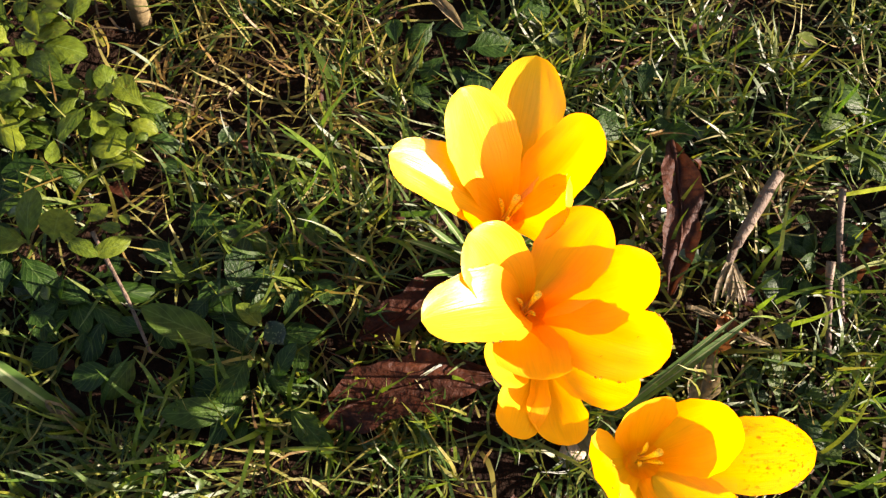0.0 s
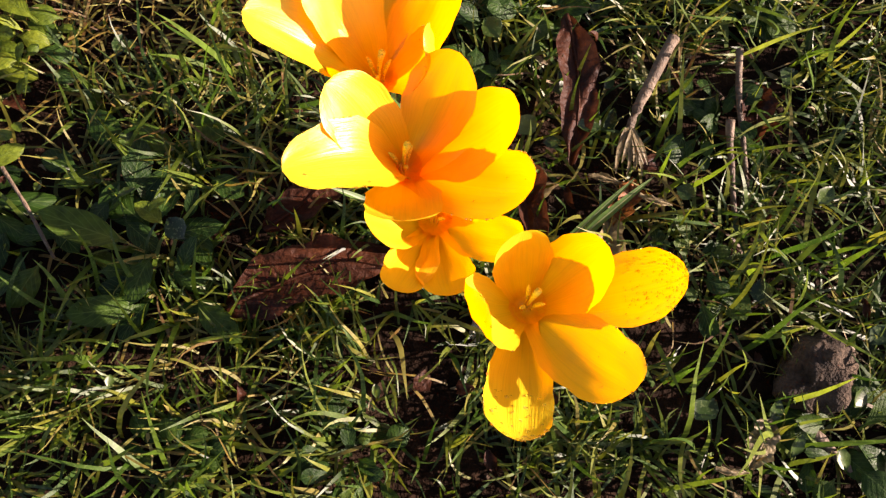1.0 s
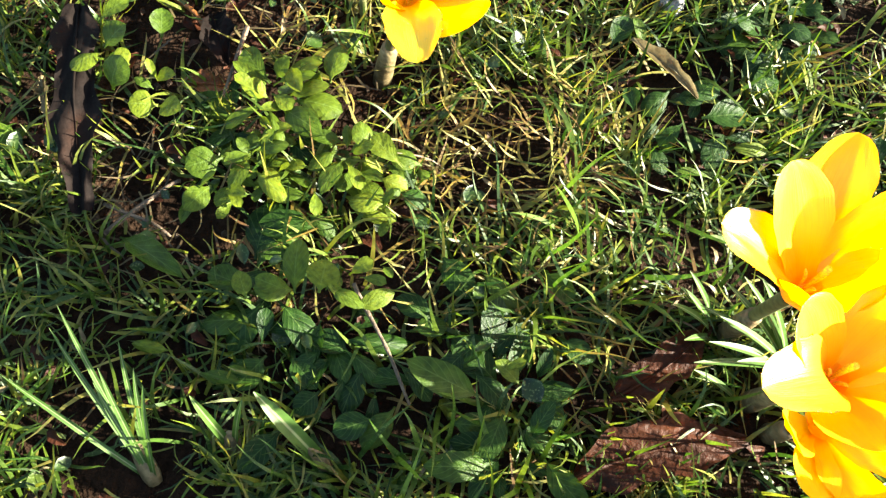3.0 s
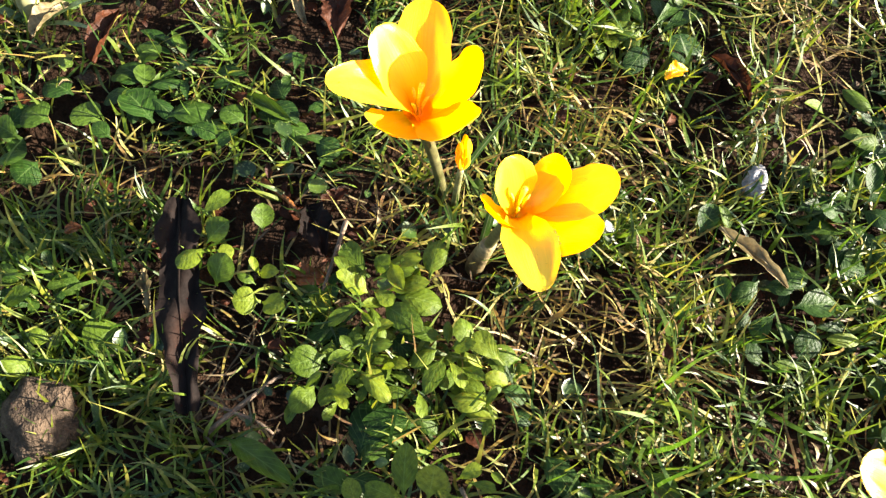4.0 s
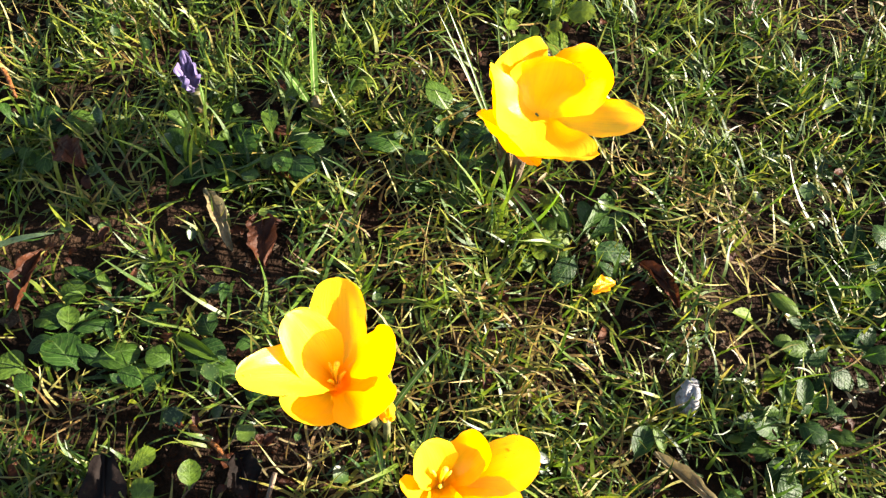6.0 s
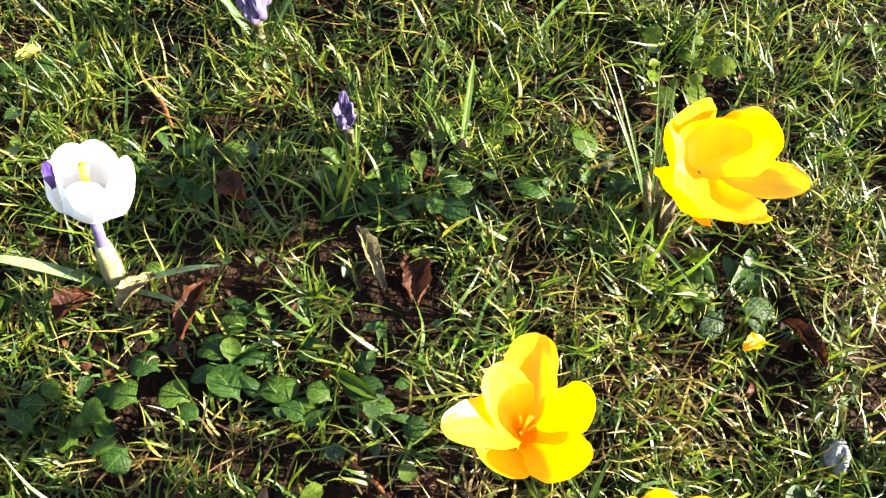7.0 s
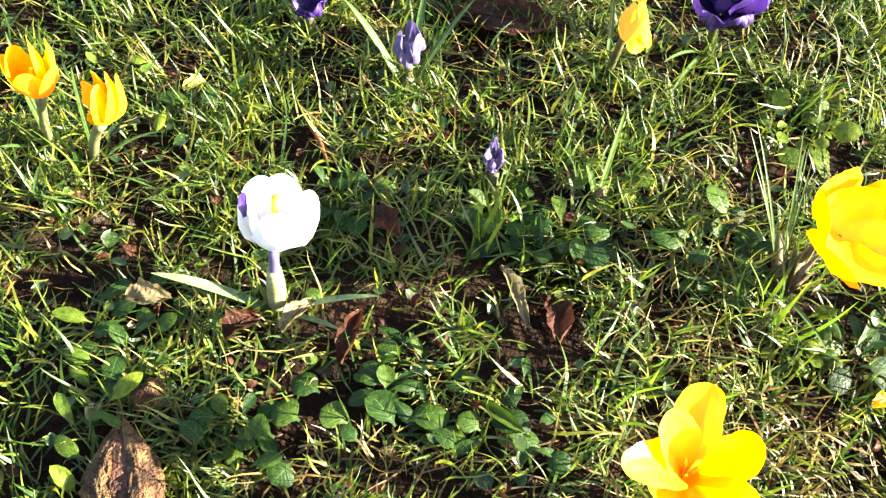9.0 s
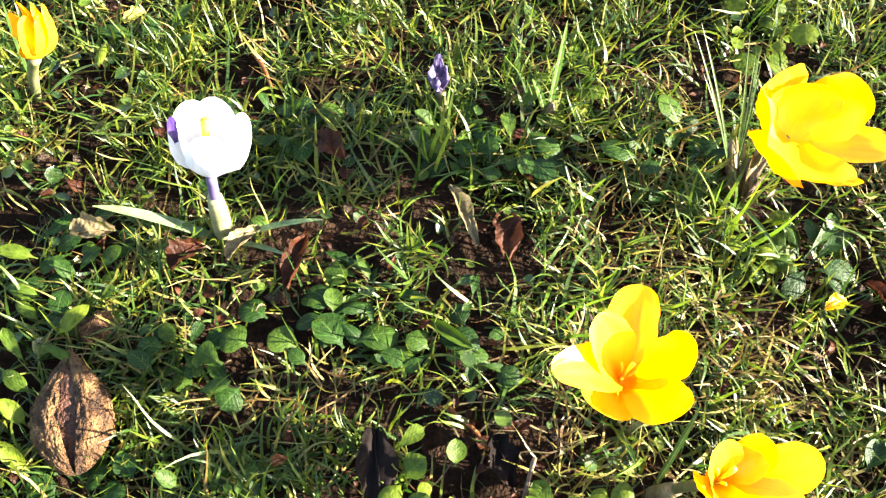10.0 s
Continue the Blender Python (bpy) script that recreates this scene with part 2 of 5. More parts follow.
def tube(points, radii, sides=8):
    """A closed round tube along points."""
    points = np.asarray(points, float)
    verts, faces, uvs = [], [], []
    for i, p in enumerate(points):
        d = unit(points[min(i + 1, len(points) - 1)] - points[max(i - 1, 0)])
        a = unit(np.cross(d, (0.3, 0.9, 0.1) if abs(d[1]) < 0.9 else (1, 0, 0)))
        b = np.cross(d, a)
        for k in range(sides):
            w = 2 * math.pi * k / sides
            verts.append(p + radii[i] * (math.cos(w) * a + math.sin(w) * b))
            uvs.append((k / sides, i / (len(points) - 1)))
    for i in range(len(points) - 1):
        for k in range(sides):
            faces.append((i * sides + k, i * sides + (k + 1) % sides, (i + 1) * sides + (k + 1) % sides, (i + 1) * sides + k))
    faces += [tuple(range(sides))[::-1], tuple((len(points) - 1) * sides + k for k in range(sides))]
    return verts, faces, uvs


def arc(a, b, c, n=9):
    """Points on the bent line from a to c, drawn towards b."""
    a, b, c = (np.asarray(p, float) for p in (a, b, c))
    return [(1 - s) ** 2 * a + 2 * s * (1 - s) * b + s * s * c for s in np.linspace(0, 1, n)]


def petal(throat, tip, half, belly=0.16, cup=0.45, ripple=0.0006, seed=0, fold=0.0, axis=(0, 0, 1)):
    """A rounded petal from throat to tip, bowed outwards by belly and hollowed by cup; fold turns its tip over, inwards."""
    rnd = np.random.RandomState(seed)
    throat, tip = np.asarray(throat, float), np.asarray(tip, float)
    way = tip - throat
    size = np.linalg.norm(way)
    axis = unit(axis)
    out = unit(way - axis * (way @ axis))
    side = np.cross(axis, out)
    bend = (throat + tip) / 2 + belly * size * (out * 0.8 - axis * 0.75)
    n, m = 19, 11
    verts, uvs = [], []
    ph = rnd.uniform(0, 6.28, 4)
    for i in range(n):
        s = 1 - (1 - i / (n - 1)) ** 1.4
        p = (1 - s) ** 2 * throat + 2 * s * (1 - s) * bend + s * s * tip
        d = unit(2 * (1 - s) * (bend - throat) + 2 * s * (tip - bend))
        face = unit(np.cross(side, d))
        if face @ (0.6 * axis - out) < 0:
            face = -face
        if s < 0.55:
            q = s / 0.55
            w = half * (0.4 + 0.6 * q * q * (3 - 2 * q))
        else:
            w = half * math.sqrt(max(0.0, 1 - ((s - 0.55) / 0.45) ** 2.7))
        w *= 1 + 0.05 * math.sin(9 * s + ph[0]) + 0.025 * math.sin(31 * s + ph[3])
        lift = fold * max(0.0, s - 0.72) ** 2 * 12 * half
        for j in range(m):
            u = 2 * j / (m - 1) - 1
            wav = ripple * (math.sin(7 * s + 3 * u + ph[1]) + 0.7 * math.sin(13 * s * u + ph[2])) * s
            verts.append(p + side * (w * u * (1 - 0.1 * cup * u * u)) + face * (cup * w * u * u * (1 - 0.85 * s * s) + wav * (1 - s ** 4) + lift))
            uvs.append(((u + 1) / 2, s))
    return verts, grid(n, m), uvs


def strap(points, widths, side=None, keel=0.3):
    """A long narrow leaf with a keel along its middle."""
    points = np.asarray(points, float)
    verts, uvs = [], []
    n = len(points)
    for i, p in enumerate(points):
        d = unit(points[min(i + 1, n - 1)] - points[max(i - 1, 0)])
        a = unit(np.cross(d, (0, 0, 1))) if side is None else unit(np.asarray(side) - d * (np.asarray(side) @ d))
        up = np.cross(a, d)
        for j, u in enumerate((-1, -0.5, 0, 0.5, 1)):
            verts.append(p + a * widths[i] * u + up * keel * widths[i] * abs(u))
            uvs.append((j / 4, i / (n - 1)))
    return verts, grid(n, 5), uvs


def local(verts, place):
    return [np.asarray(v) - np.asarray(place) for v in verts]


def add(name, made, mat, parent, label=""):
    verts, faces, uvs = made
    return part(name, mesh_of(name, local(verts, parent.location), faces, mat, uvs), parent, label)


# ---------------------------------------------------------------- ground
SOIL_Z = -0.011
SOIL_BY_CLOD = [(0.074, 0.016, 0.014), (0.062, -0.002, 0.01), (0.169, -0.113, 0.014), (0.162, -0.1, 0.013), (0.154, -0.144, 0.011), (0.204, -0.112, 0.011), (0.212, -0.127, 0.01), (0.207, -0.19, 0.009), (0.175, -0.179, 0.008)]
SOIL_BY_STRIP = [(-0.081, -0.058, 0.012), (-0.056, -0.063, 0.014), (-0.015, -0.079, 0.011), (-0.096, -0.076, 0.01), (-0.09, -0.099, 0.01), (-0.104, -0.093, 0.008), (-0.042, -0.051, 0.011), (-0.054, -0.094, 0.007), (-0.056, -0.051, 0.013), (-0.085, -0.048, 0.011), (-0.0707, -0.0491, 0.015), (-0.0605, -0.0444, 0.014), (-0.0478, -0.053, 0.016), (-0.0357, -0.0471, 0.014), (-0.0268, -0.0438, 0.011), (-0.0621, -0.0642, 0.016), (-0.0493, -0.0643, 0.014), (-0.0121, -0.0718, 0.013), (-0.0035, -0.0686, 0.01), (-0.0707, -0.0931, 0.015), (-0.0767, -0.1047, 0.015), (-0.0687, -0.1165, 0.016), (-0.0569, -0.099, 0.012), (-0.104, -0.0893, 0.012), (-0.1046, -0.0968, 0.012), (-0.0567, -0.1258, 0.014), (-0.086, -0.0436, 0.009)]
SOIL_BY_WHITE = [(-0.072, 0.033, 0.012), (-0.058, 0.023, 0.012), (-0.118, 0.016, 0.012), (-0.136, 0.009, 0.01), (-0.118, 0.024, 0.012), (-0.079, 0.017, 0.014), (-0.063, 0.022, 0.011), (-0.131, 0.003, 0.009), (-0.237, 0.038, 0.015), (-0.243, 0.069, 0.011), (-0.162, -0.017, 0.012), (-0.142, 0.001, 0.012), (-0.113, -0.002, 0.012), (-0.2136, -0.0053, 0.011), (-0.1751, -0.0064, 0.01), (-0.1346, 0.047, 0.01), (-0.1352, 0.0057, 0.01), (-0.1267, -0.0478, 0.01), (-0.2473, 0.0364, 0.011), (-0.254, 0.0242, 0.012), (-0.2294, 0.0192, 0.012), (-0.2629, -0.008, 0.012), (-0.2568, -0.0018, 0.012)]
BARE = SOIL_BY_CLOD + SOIL_BY_STRIP + SOIL_BY_WHITE
LEAFY_SHADE = [(-0.035, -0.103, 0.015), (-0.004, -0.101, 0.015), (-0.035, -0.143, 0.027), (-0.006, -0.153, 0.024), (-0.064, -0.134, 0.015), (0.164, -0.112, 0.008), (0.231, -0.145, 0.011), (0.229, -0.193, 0.007), (-0.01, -0.135, 0.013), (0.0191, -0.1489, 0.018), (0.0426, -0.1609, 0.02), (0.0216, -0.1689, 0.018), (0.0336, -0.1454, 0.018), (0.0631, -0.1601, 0.016), (0.0342, -0.17, 0.016)]
LEAFY_LAWN = [(-0.03, -0.083, 0.019), (0.098, -0.058, 0.023), (0.052, 0.045, 0.021), (0.115, 0.004, 0.014), (-0.083, -0.074, 0.01), (-0.122, -0.017, 0.015), (-0.071, -0.021, 0.018), (-0.231, -0.006, 0.018), (-0.224, -0.053, 0.017), (0.052, 0.038, 0.021), (-0.094, -0.029, 0.012), (-0.233, 0.067, 0.011), (-0.13, 0.058, 0.018), (-0.108, 0.063, 0.018), (-0.082, 0.068, 0.018), (-0.054, 0.064, 0.018), (-0.114, -0.023, 0.018), (-0.147, -0.035, 0.018), (-0.1415, -0.0365, 0.018), (-0.1179, -0.0144, 0.016)]
LEAFY = LEAFY_SHADE + LEAFY_LAWN
MATTED = [(-0.0733, -0.0961, 0.012), (-0.0718, -0.1100, 0.014), (-0.0618, -0.1172, 0.014), (-0.0717, -0.1252, 0.014), (-0.0553, -0.1078, 0.01), (-0.0578, -0.1283, 0.013), (-0.0605, -0.0480, 0.014), (-0.0400, -0.0520, 0.014), (-0.0085, -0.0700, 0.012)]
DRY = [(0.041, -0.081, 0.021), (0.063, -0.069, 0.016), (0.021, -0.089, 0.014), (0.034, -0.010, 0.019), (0.018, 0.003, 0.016), (0.103, 0.045, 0.019), (0.075, 0.069, 0.019), (-0.029, -0.055, 0.011), (0.035, -0.079, 0.023), (0.012, -0.072, 0.015), (0.017, -0.099, 0.013), (-0.004, 0.026, 0.017), (0.031, -0.013, 0.022), (-0.141, -0.050, 0.013), (-0.114, -0.040, 0.012), (-0.256, 0.033, 0.011), (-0.143, 0.068, 0.011), (0.052, -0.187, 0.009), (0.035, -0.197, 0.008), (0.182, -0.138, 0.009), (0.0406, -0.0825, 0.016), (0.0330, -0.1008, 0.016), (0.0578, -0.0907, 0.016), (0.0236, -0.0849, 0.016)]


LUSH = [(0.207, -0.213, 0.014), (0.189, -0.208, 0.014), (0.199, -0.189, 0.012), (0.188, -0.138, 0.011), (0.186, -0.128, 0.009), (0.216, -0.164, 0.02), (0.213, -0.079, 0.022), (0.227, -0.111, 0.015), (0.042, -0.179, 0.02), (0.059, -0.116, 0.02), (-0.087, 0.057, 0.02), (-0.036, -0.001, 0.022), (0.011, 0.042, 0.02), (-0.258, 0.042, 0.018), (-0.215, 0.131, 0.02), (0.0267, -0.2092, 0.018), (0.0483, -0.2171, 0.018), (0.0233, -0.1938, 0.016)]


def inside(x, y, circles, wobble=0.25):
    """How deep a point lies in the nearest circle: 1 at its centre, 0 outside."""
    best = np.zeros_like(x)
    for cx, cy, r in circles:
        d = np.hypot(x - cx, y - cy) / r
        d = d * (1 + wobble * np.sin(5 * np.arctan2(y - cy, x - cx) + 40 * cx))
        best = np.maximum(best, np.clip(1 - d, 0, 1))
    return np.clip(1.8 * best, 0, 1)


def soil_height(x, y):
    h = noise.noise(Vector((x * 22, y * 22, 0.3))) * 0.0035 + noise.noise(Vector((x * 75, y * 75, 1.7))) * 0.0018
    return SOIL_Z + h


def lawn_edge(x, y):
    """Below 1 on the worn patch of lawn round the flowers, above 1 on the thick turf outside it."""
    return max(abs(x + 0.035) / 0.44, abs(y - 0.03) / 0.375) + 0.12 * noise.noise(Vector((x * 9, y * 9, 2.2)))


def build_ground():
    xs = np.concatenate([[-60, -20, -6, -2, -1], np.linspace(-0.62, -0.36, 27), np.linspace(-0.357, 0.3, 264), np.linspace(0.31, 0.56, 26), [1, 2, 6, 20, 60]])
    ys = np.concatenate([[-60, -20, -6, -2, -1], np.linspace(-0.5, -0.26, 25), np.linspace(-0.2575, 0.22, 192), np.linspace(0.23, 0.6, 38), [1, 2, 6, 20, 60]])
    rnd = np.random.RandomState(3)
    verts = []
    for y in ys:
        for x in xs:
            near = -0.62 <= x <= 0.56 and -0.5 <= y <= 0.6
            z = soil_height(x, y) + (noise.noise(Vector((x * 130, y * 130, 5))) * 0.0014) if near else SOIL_Z
            loose = 0.0009 if near else 0.0
            verts.append((x + rnd.uniform(-loose, loose), y + rnd.uniform(-loose, loose), z))
    me = mesh_of("ground", verts, grid(len(ys), len(xs)), SOIL)
    me.materials.append(MEADOW)
    index = [0 if lawn_edge(v.center.x, v.center.y) < 1 else 1 for v in me.polygons]
    me.polygons.foreach_set("material_index", index)
    tagged(new("ground", me), "dark damp crumbly soil under the lawn", "ground", kind="structure")


build_ground()


def blades(name, x, y, rnd, length, width, lean, curl, mat, label, z_off=0.0, turn=None):
    """Many grass blades as one mesh: ribbons of four segments that lean, bend and taper."""
    count = len(x)
    turn = rnd.uniform(0, 2 * np.pi, count) if turn is None else turn
    size = rnd.uniform(*length, count) * rnd.uniform(0.7, 1.15, count)
    half = rnd.uniform(*width, count) / 2
    tilt = np.radians(rnd.uniform(*lean, count))
    bend = np.radians(rnd.uniform(*curl, count)) * rnd.choice([1.0, 1.0, 1.8, -0.5], count)
    swing = rnd.uniform(-1.0, 1.0, count)
    twist = rnd.uniform(-0.9, 0.9, count)
    wave, phase = rnd.uniform(0.0, 0.35, count), rnd.uniform(0, 6.28, count)
    root = np.array([soil_height(a, b) for a, b in zip(x, y)]) + z_off + rnd.uniform(0, 0.003, count)
    segments = 6
    p = np.stack([x, y, root], -1)
    taper = [0.75, 1.0, 1.0, 0.88, 0.66, 0.4, 0.04]
    rings = []
    for k in range(segments + 1):
        s = k / segments
        w = turn + swing * s + wave * np.sin(5.5 * s + phase)
        t = np.clip(tilt + bend * s + 0.5 * wave * np.sin(4.5 * s + 2 * phase), 0.1, 1.68)
        d = np.stack([np.cos(w) * np.sin(t), np.sin(w) * np.sin(t), np.cos(t)], -1)
        flat = np.stack([-np.sin(w), np.cos(w), np.zeros(count)], -1)
        up = np.cross(d, flat)
        across = flat * np.cos(twist * s)[:, None] + up * np.sin(twist * s)[:, None]
        rings.append(p - across * (half * taper[k])[:, None])
        rings.append(p + across * (half * taper[k])[:, None])
        p = p + d * (size / segments)[:, None]
        p[:, 2] = np.maximum(p[:, 2], SOIL_Z + 0.001)
    verts = np.stack(rings, 1).reshape(-1, 3)
    per = 2 * (segments + 1)
    quad = np.array([(2 * k, 2 * k + 1, 2 * k + 3, 2 * k + 2) for k in range(segments)])
    faces = (quad[None] + per * np.arange(count)[:, None, None]).reshape(-1, 4)
    me = bpy.data.meshes.new(name)
    me.vertices.add(len(verts))
    me.vertices.foreach_set("co", verts.astype(np.float32).ravel())
    me.loops.add(faces.size)
    me.loops.foreach_set("vertex_index", faces.astype(np.int32).ravel())
    me.polygons.add(len(faces))
    me.polygons.foreach_set("loop_start", np.arange(0, faces.size, 4, dtype=np.int32))
    me.polygons.foreach_set("use_smooth", np.ones(len(faces), dtype=bool))
    me.update(calc_edges=True)
    me.materials.append(mat)
    return tagged(new(name, me), label, "grass", kind="stuff")


def scatter(count, rnd, keep, box=(-0.47, 0.4, -0.34, 0.4)):
    x, y = rnd.uniform(box[0], box[1], count), rnd.uniform(box[2], box[3], count)
    ok = rnd.uniform(0, 1, count) < keep(x, y)
    return x[ok], y[ok]


def patchy(x, y, scale, seed):
    return np.array([noise.noise(Vector((a * scale, b * scale, seed))) for a, b in zip(x, y)])


def green_cover(x, y):
    c = 0.62 + 1.5 * patchy(x, y, 30, 3.1) + 0.6 * patchy(x, y, 75, 6.2)
    return np.clip(c, 0.22, 1) * (1 - 1.1 * inside(x, y, BARE)).clip(0.1, 1) * (1 - 0.6 * inside(x, y, LEAFY)).clip(0.45, 1) * (1 - 0.5 * inside(x, y, DRY))


def dry_cover(x, y):
    return np.clip(0.12 + 0.6 * patchy(x, y, 19, 8.4), 0.04, 1) * (1 - 1.2 * inside(x, y, BARE)).clip(0.15, 1) * (1 - 0.8 * inside(x, y, LEAFY)) + 1.35 * inside(x, y, DRY)


rnd = np.random.RandomState(11)
def tufts(count, each, spread, rnd, keep):
    """Roots of grass in tufts, whose blades lean much the same way."""
    cx, cy = scatter(count, rnd, keep)
    way = np.repeat(rnd.uniform(0, 2 * np.pi, len(cx)), each)
    n = len(cx) * each
    return np.repeat(cx, each) + rnd.normal(0, spread, n), np.repeat(cy, each) + rnd.normal(0, spread, n), way + rnd.normal(0, 0.75, n)


gx, gy, gw = tufts(13000, 9, 0.0032, rnd, green_cover)
blades("lawn_grass", gx, gy, rnd, (0.009, 0.022), (0.0006, 0.0013), (10, 78), (0, 65), GRASS, "damp green lawn grass, fine tangled blades", 0.0, gw)
gx, gy = scatter(9000, rnd, green_cover)
blades("tall_grass", gx, gy, rnd, (0.018, 0.032), (0.0008, 0.0016), (12, 70), (5, 65), GRASS, "longer arching blades of green lawn grass")
gx, gy = scatter(40000, rnd, lambda a, b: 0.36 * inside(a, b, LUSH))
blades("upright_grass", gx, gy, rnd, (0.02, 0.038), (0.0009, 0.0018), (5, 55), (5, 50), SUNLIT, "clumps of upright fresh green grass, colour brightened for sun")
gx, gy, gw = tufts(2600, 7, 0.004, rnd, green_cover)
blades("fine_grass", gx, gy, rnd, (0.007, 0.017), (0.0003, 0.0008), (20, 85), (10, 110), GRASS, "fine short curling blades of lawn grass", 0.002, gw)
gx, gy = scatter(62000, rnd, dry_cover)
blades("dry_grass", gx, gy, rnd, (0.01, 0.026), (0.0004, 0.0010), (45, 90), (0, 80), STRAW, "yellowed dry grass matted among the green", 0.002)


gx, gy = scatter(60000, np.random.RandomState(31), lambda a, b: 0.4 * inside(a, b, MATTED))
blades("matted_straw", gx, gy, np.random.RandomState(32), (0.008, 0.024), (0.0003, 0.0008), (72, 92), (-10, 30), FADED, "faded straw lying flat on bare soil", 0.003)
gx, gy = scatter(60000, rnd, lambda a, b: np.array([0.0 if lawn_edge(p, q) < 0.95 else min(1.0, max(0.05, 1.3 - 0.8 * math.hypot(p, q))) for p, q in zip(a, b)]), (-1.3, 1.3, -1.3, 1.3))
blades("outer_grass", gx, gy, rnd, (0.02, 0.04), (0.0014, 0.003), (20, 75), (10, 80), GRASS, "lawn grass going on round the flowers")


# ---------------------------------------------------------------- broad-leaved weeds
def leaf_mesh(name, mat, length, half, stem, cup, droop, seed, round_tip=0.6):
    """A spoon-shaped leaf on a stem, lying along +x from the origin."""
    rnd = np.random.RandomState(seed)
    n, m = 12, 7
    verts, uvs = [], []
    for i in range(n):
        s = i / (n - 1)
        x = s * (length + stem)
        q = (x - stem * 0.75) / (length + stem * 0.25)
        if q < 0:
            w = half * 0.1
        else:
            q = min(1.0, q)
            w = half * max(0.1 * (1 - q), math.sin(math.pi * q ** 0.8) ** 0.75 if round_tip > 0.7 else math.sin(math.pi * q ** 0.95) ** 0.55 if round_tip < 0.5 else 1.15 * q ** 0.75 * math.sqrt(max(0.0, 1 - q ** 3.5)))
        z = 0.25 * x * (1 - s) - droop * length * s ** 2.2
        for j in range(m):
            u = 2 * j / (m - 1) - 1
            wob = 0.02 * half * math.sin(11 * s + 5 * u + seed)
            y = w * u * (1 + 0.02 * math.sin(17 * s + seed * 2 + (u > 0) * 1.7))
            verts.append((x, y, z + cup * w * u * u + wob))
            uvs.append(((u + 1) / 2, s))
    return mesh_of(name, verts, grid(n, m), mat, uvs)


SPOONS = {mat.name: [leaf_mesh("leaf", mat, 1.0, 0.34 + 0.05 * k, 0.28, 0.35 - 0.2 * k, 0.1 + 0.07 * k, 3 * k + 1, 0.6 if k == 1 else 0.4) for k in range(4)] for mat in (BROAD, BRIGHT)}
OVALS = [leaf_mesh("leaf", BROAD, 1.0, 0.23 + 0.04 * k, 0.22, 0.3 - 0.15 * k, 0.12 + 0.08 * k, 7 * k + 3, 0.4) for k in range(3)]
LANCES = [leaf_mesh("leaf", BROAD, 1.0, 0.17 + 0.03 * k, 0.15, 0.3, 0.15 + 0.1 * k, 5 * k + 2, 0.8) for k in range(3)]


def rosette(place, leaves, size, rnd, meshes, label, rise=(-8, 40), big=False, group="broad-leaved weeds in the lawn"):
    x, y = place
    ob = thing("broadleaf_weed", (x, y, soil_height(x, y) + 0.002), label, "weed", group)
    start = rnd.uniform(0, 360)
    for k in range(leaves + 5 if big else 2 * leaves + 8):
        leaf = part("leaf", meshes[rnd.randint(len(meshes))], ob)
        s = size * rnd.choice([0.32, 0.42, 0.52, 0.62]) * rnd.uniform(0.8, 1.2) * (1.75 if big else 1.0)
        out = size * 0.75 * rnd.uniform() ** 0.7
        spin = radians(start + k * 137.5)
        leaf.matrix_basis = (Matrix.Translation((out * math.cos(spin), out * math.sin(spin), 0.0012 * rnd.uniform(0, 6))) @ pose(0, 0, 0, rnd.uniform(-25, 25), -rnd.uniform(*rise), start + k * 137.5 + rnd.uniform(-65, 65))
                             @ Matrix.Diagonal((s, s, s, 1)))
    return ob


def plant(px, py, leaves, size, kind, note):
    narrow, large = "narrow" in note, note.endswith("leaves in shade")
    rosette((px, py), leaves, size, rnd, LANCES if narrow else OVALS if large else SPOONS[kind], note, big=large)


rnd = np.random.RandomState(5)
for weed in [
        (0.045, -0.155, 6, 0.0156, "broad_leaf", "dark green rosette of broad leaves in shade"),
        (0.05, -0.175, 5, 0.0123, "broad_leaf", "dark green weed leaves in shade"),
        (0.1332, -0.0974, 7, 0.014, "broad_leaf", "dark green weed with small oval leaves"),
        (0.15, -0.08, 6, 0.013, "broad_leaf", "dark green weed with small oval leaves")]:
    plant(*weed)
for weed in [
        (0.03, 0.035, 5, 0.015, "bright_leaf", "pale green weed leaves below a yellow crocus"),
        (0.1186, -0.0288, 8, 0.0164, "broad_leaf", "dark green rosette of broad leaves"),
        (0.135, 0.0, 6, 0.0148, "broad_leaf", "dark green rosette of broad leaves"),
        (-0.11, -0.005, 7, 0.016, "broad_leaf", "green rosette of narrow oval leaves"),
        (-0.215, -0.02, 6, 0.014, "broad_leaf", "green leafy weed beside a brown husk"),
        (-0.135, -0.09, 5, 0.0115, "broad_leaf", "dark green weed leaves in the grass")]:
    plant(*weed)
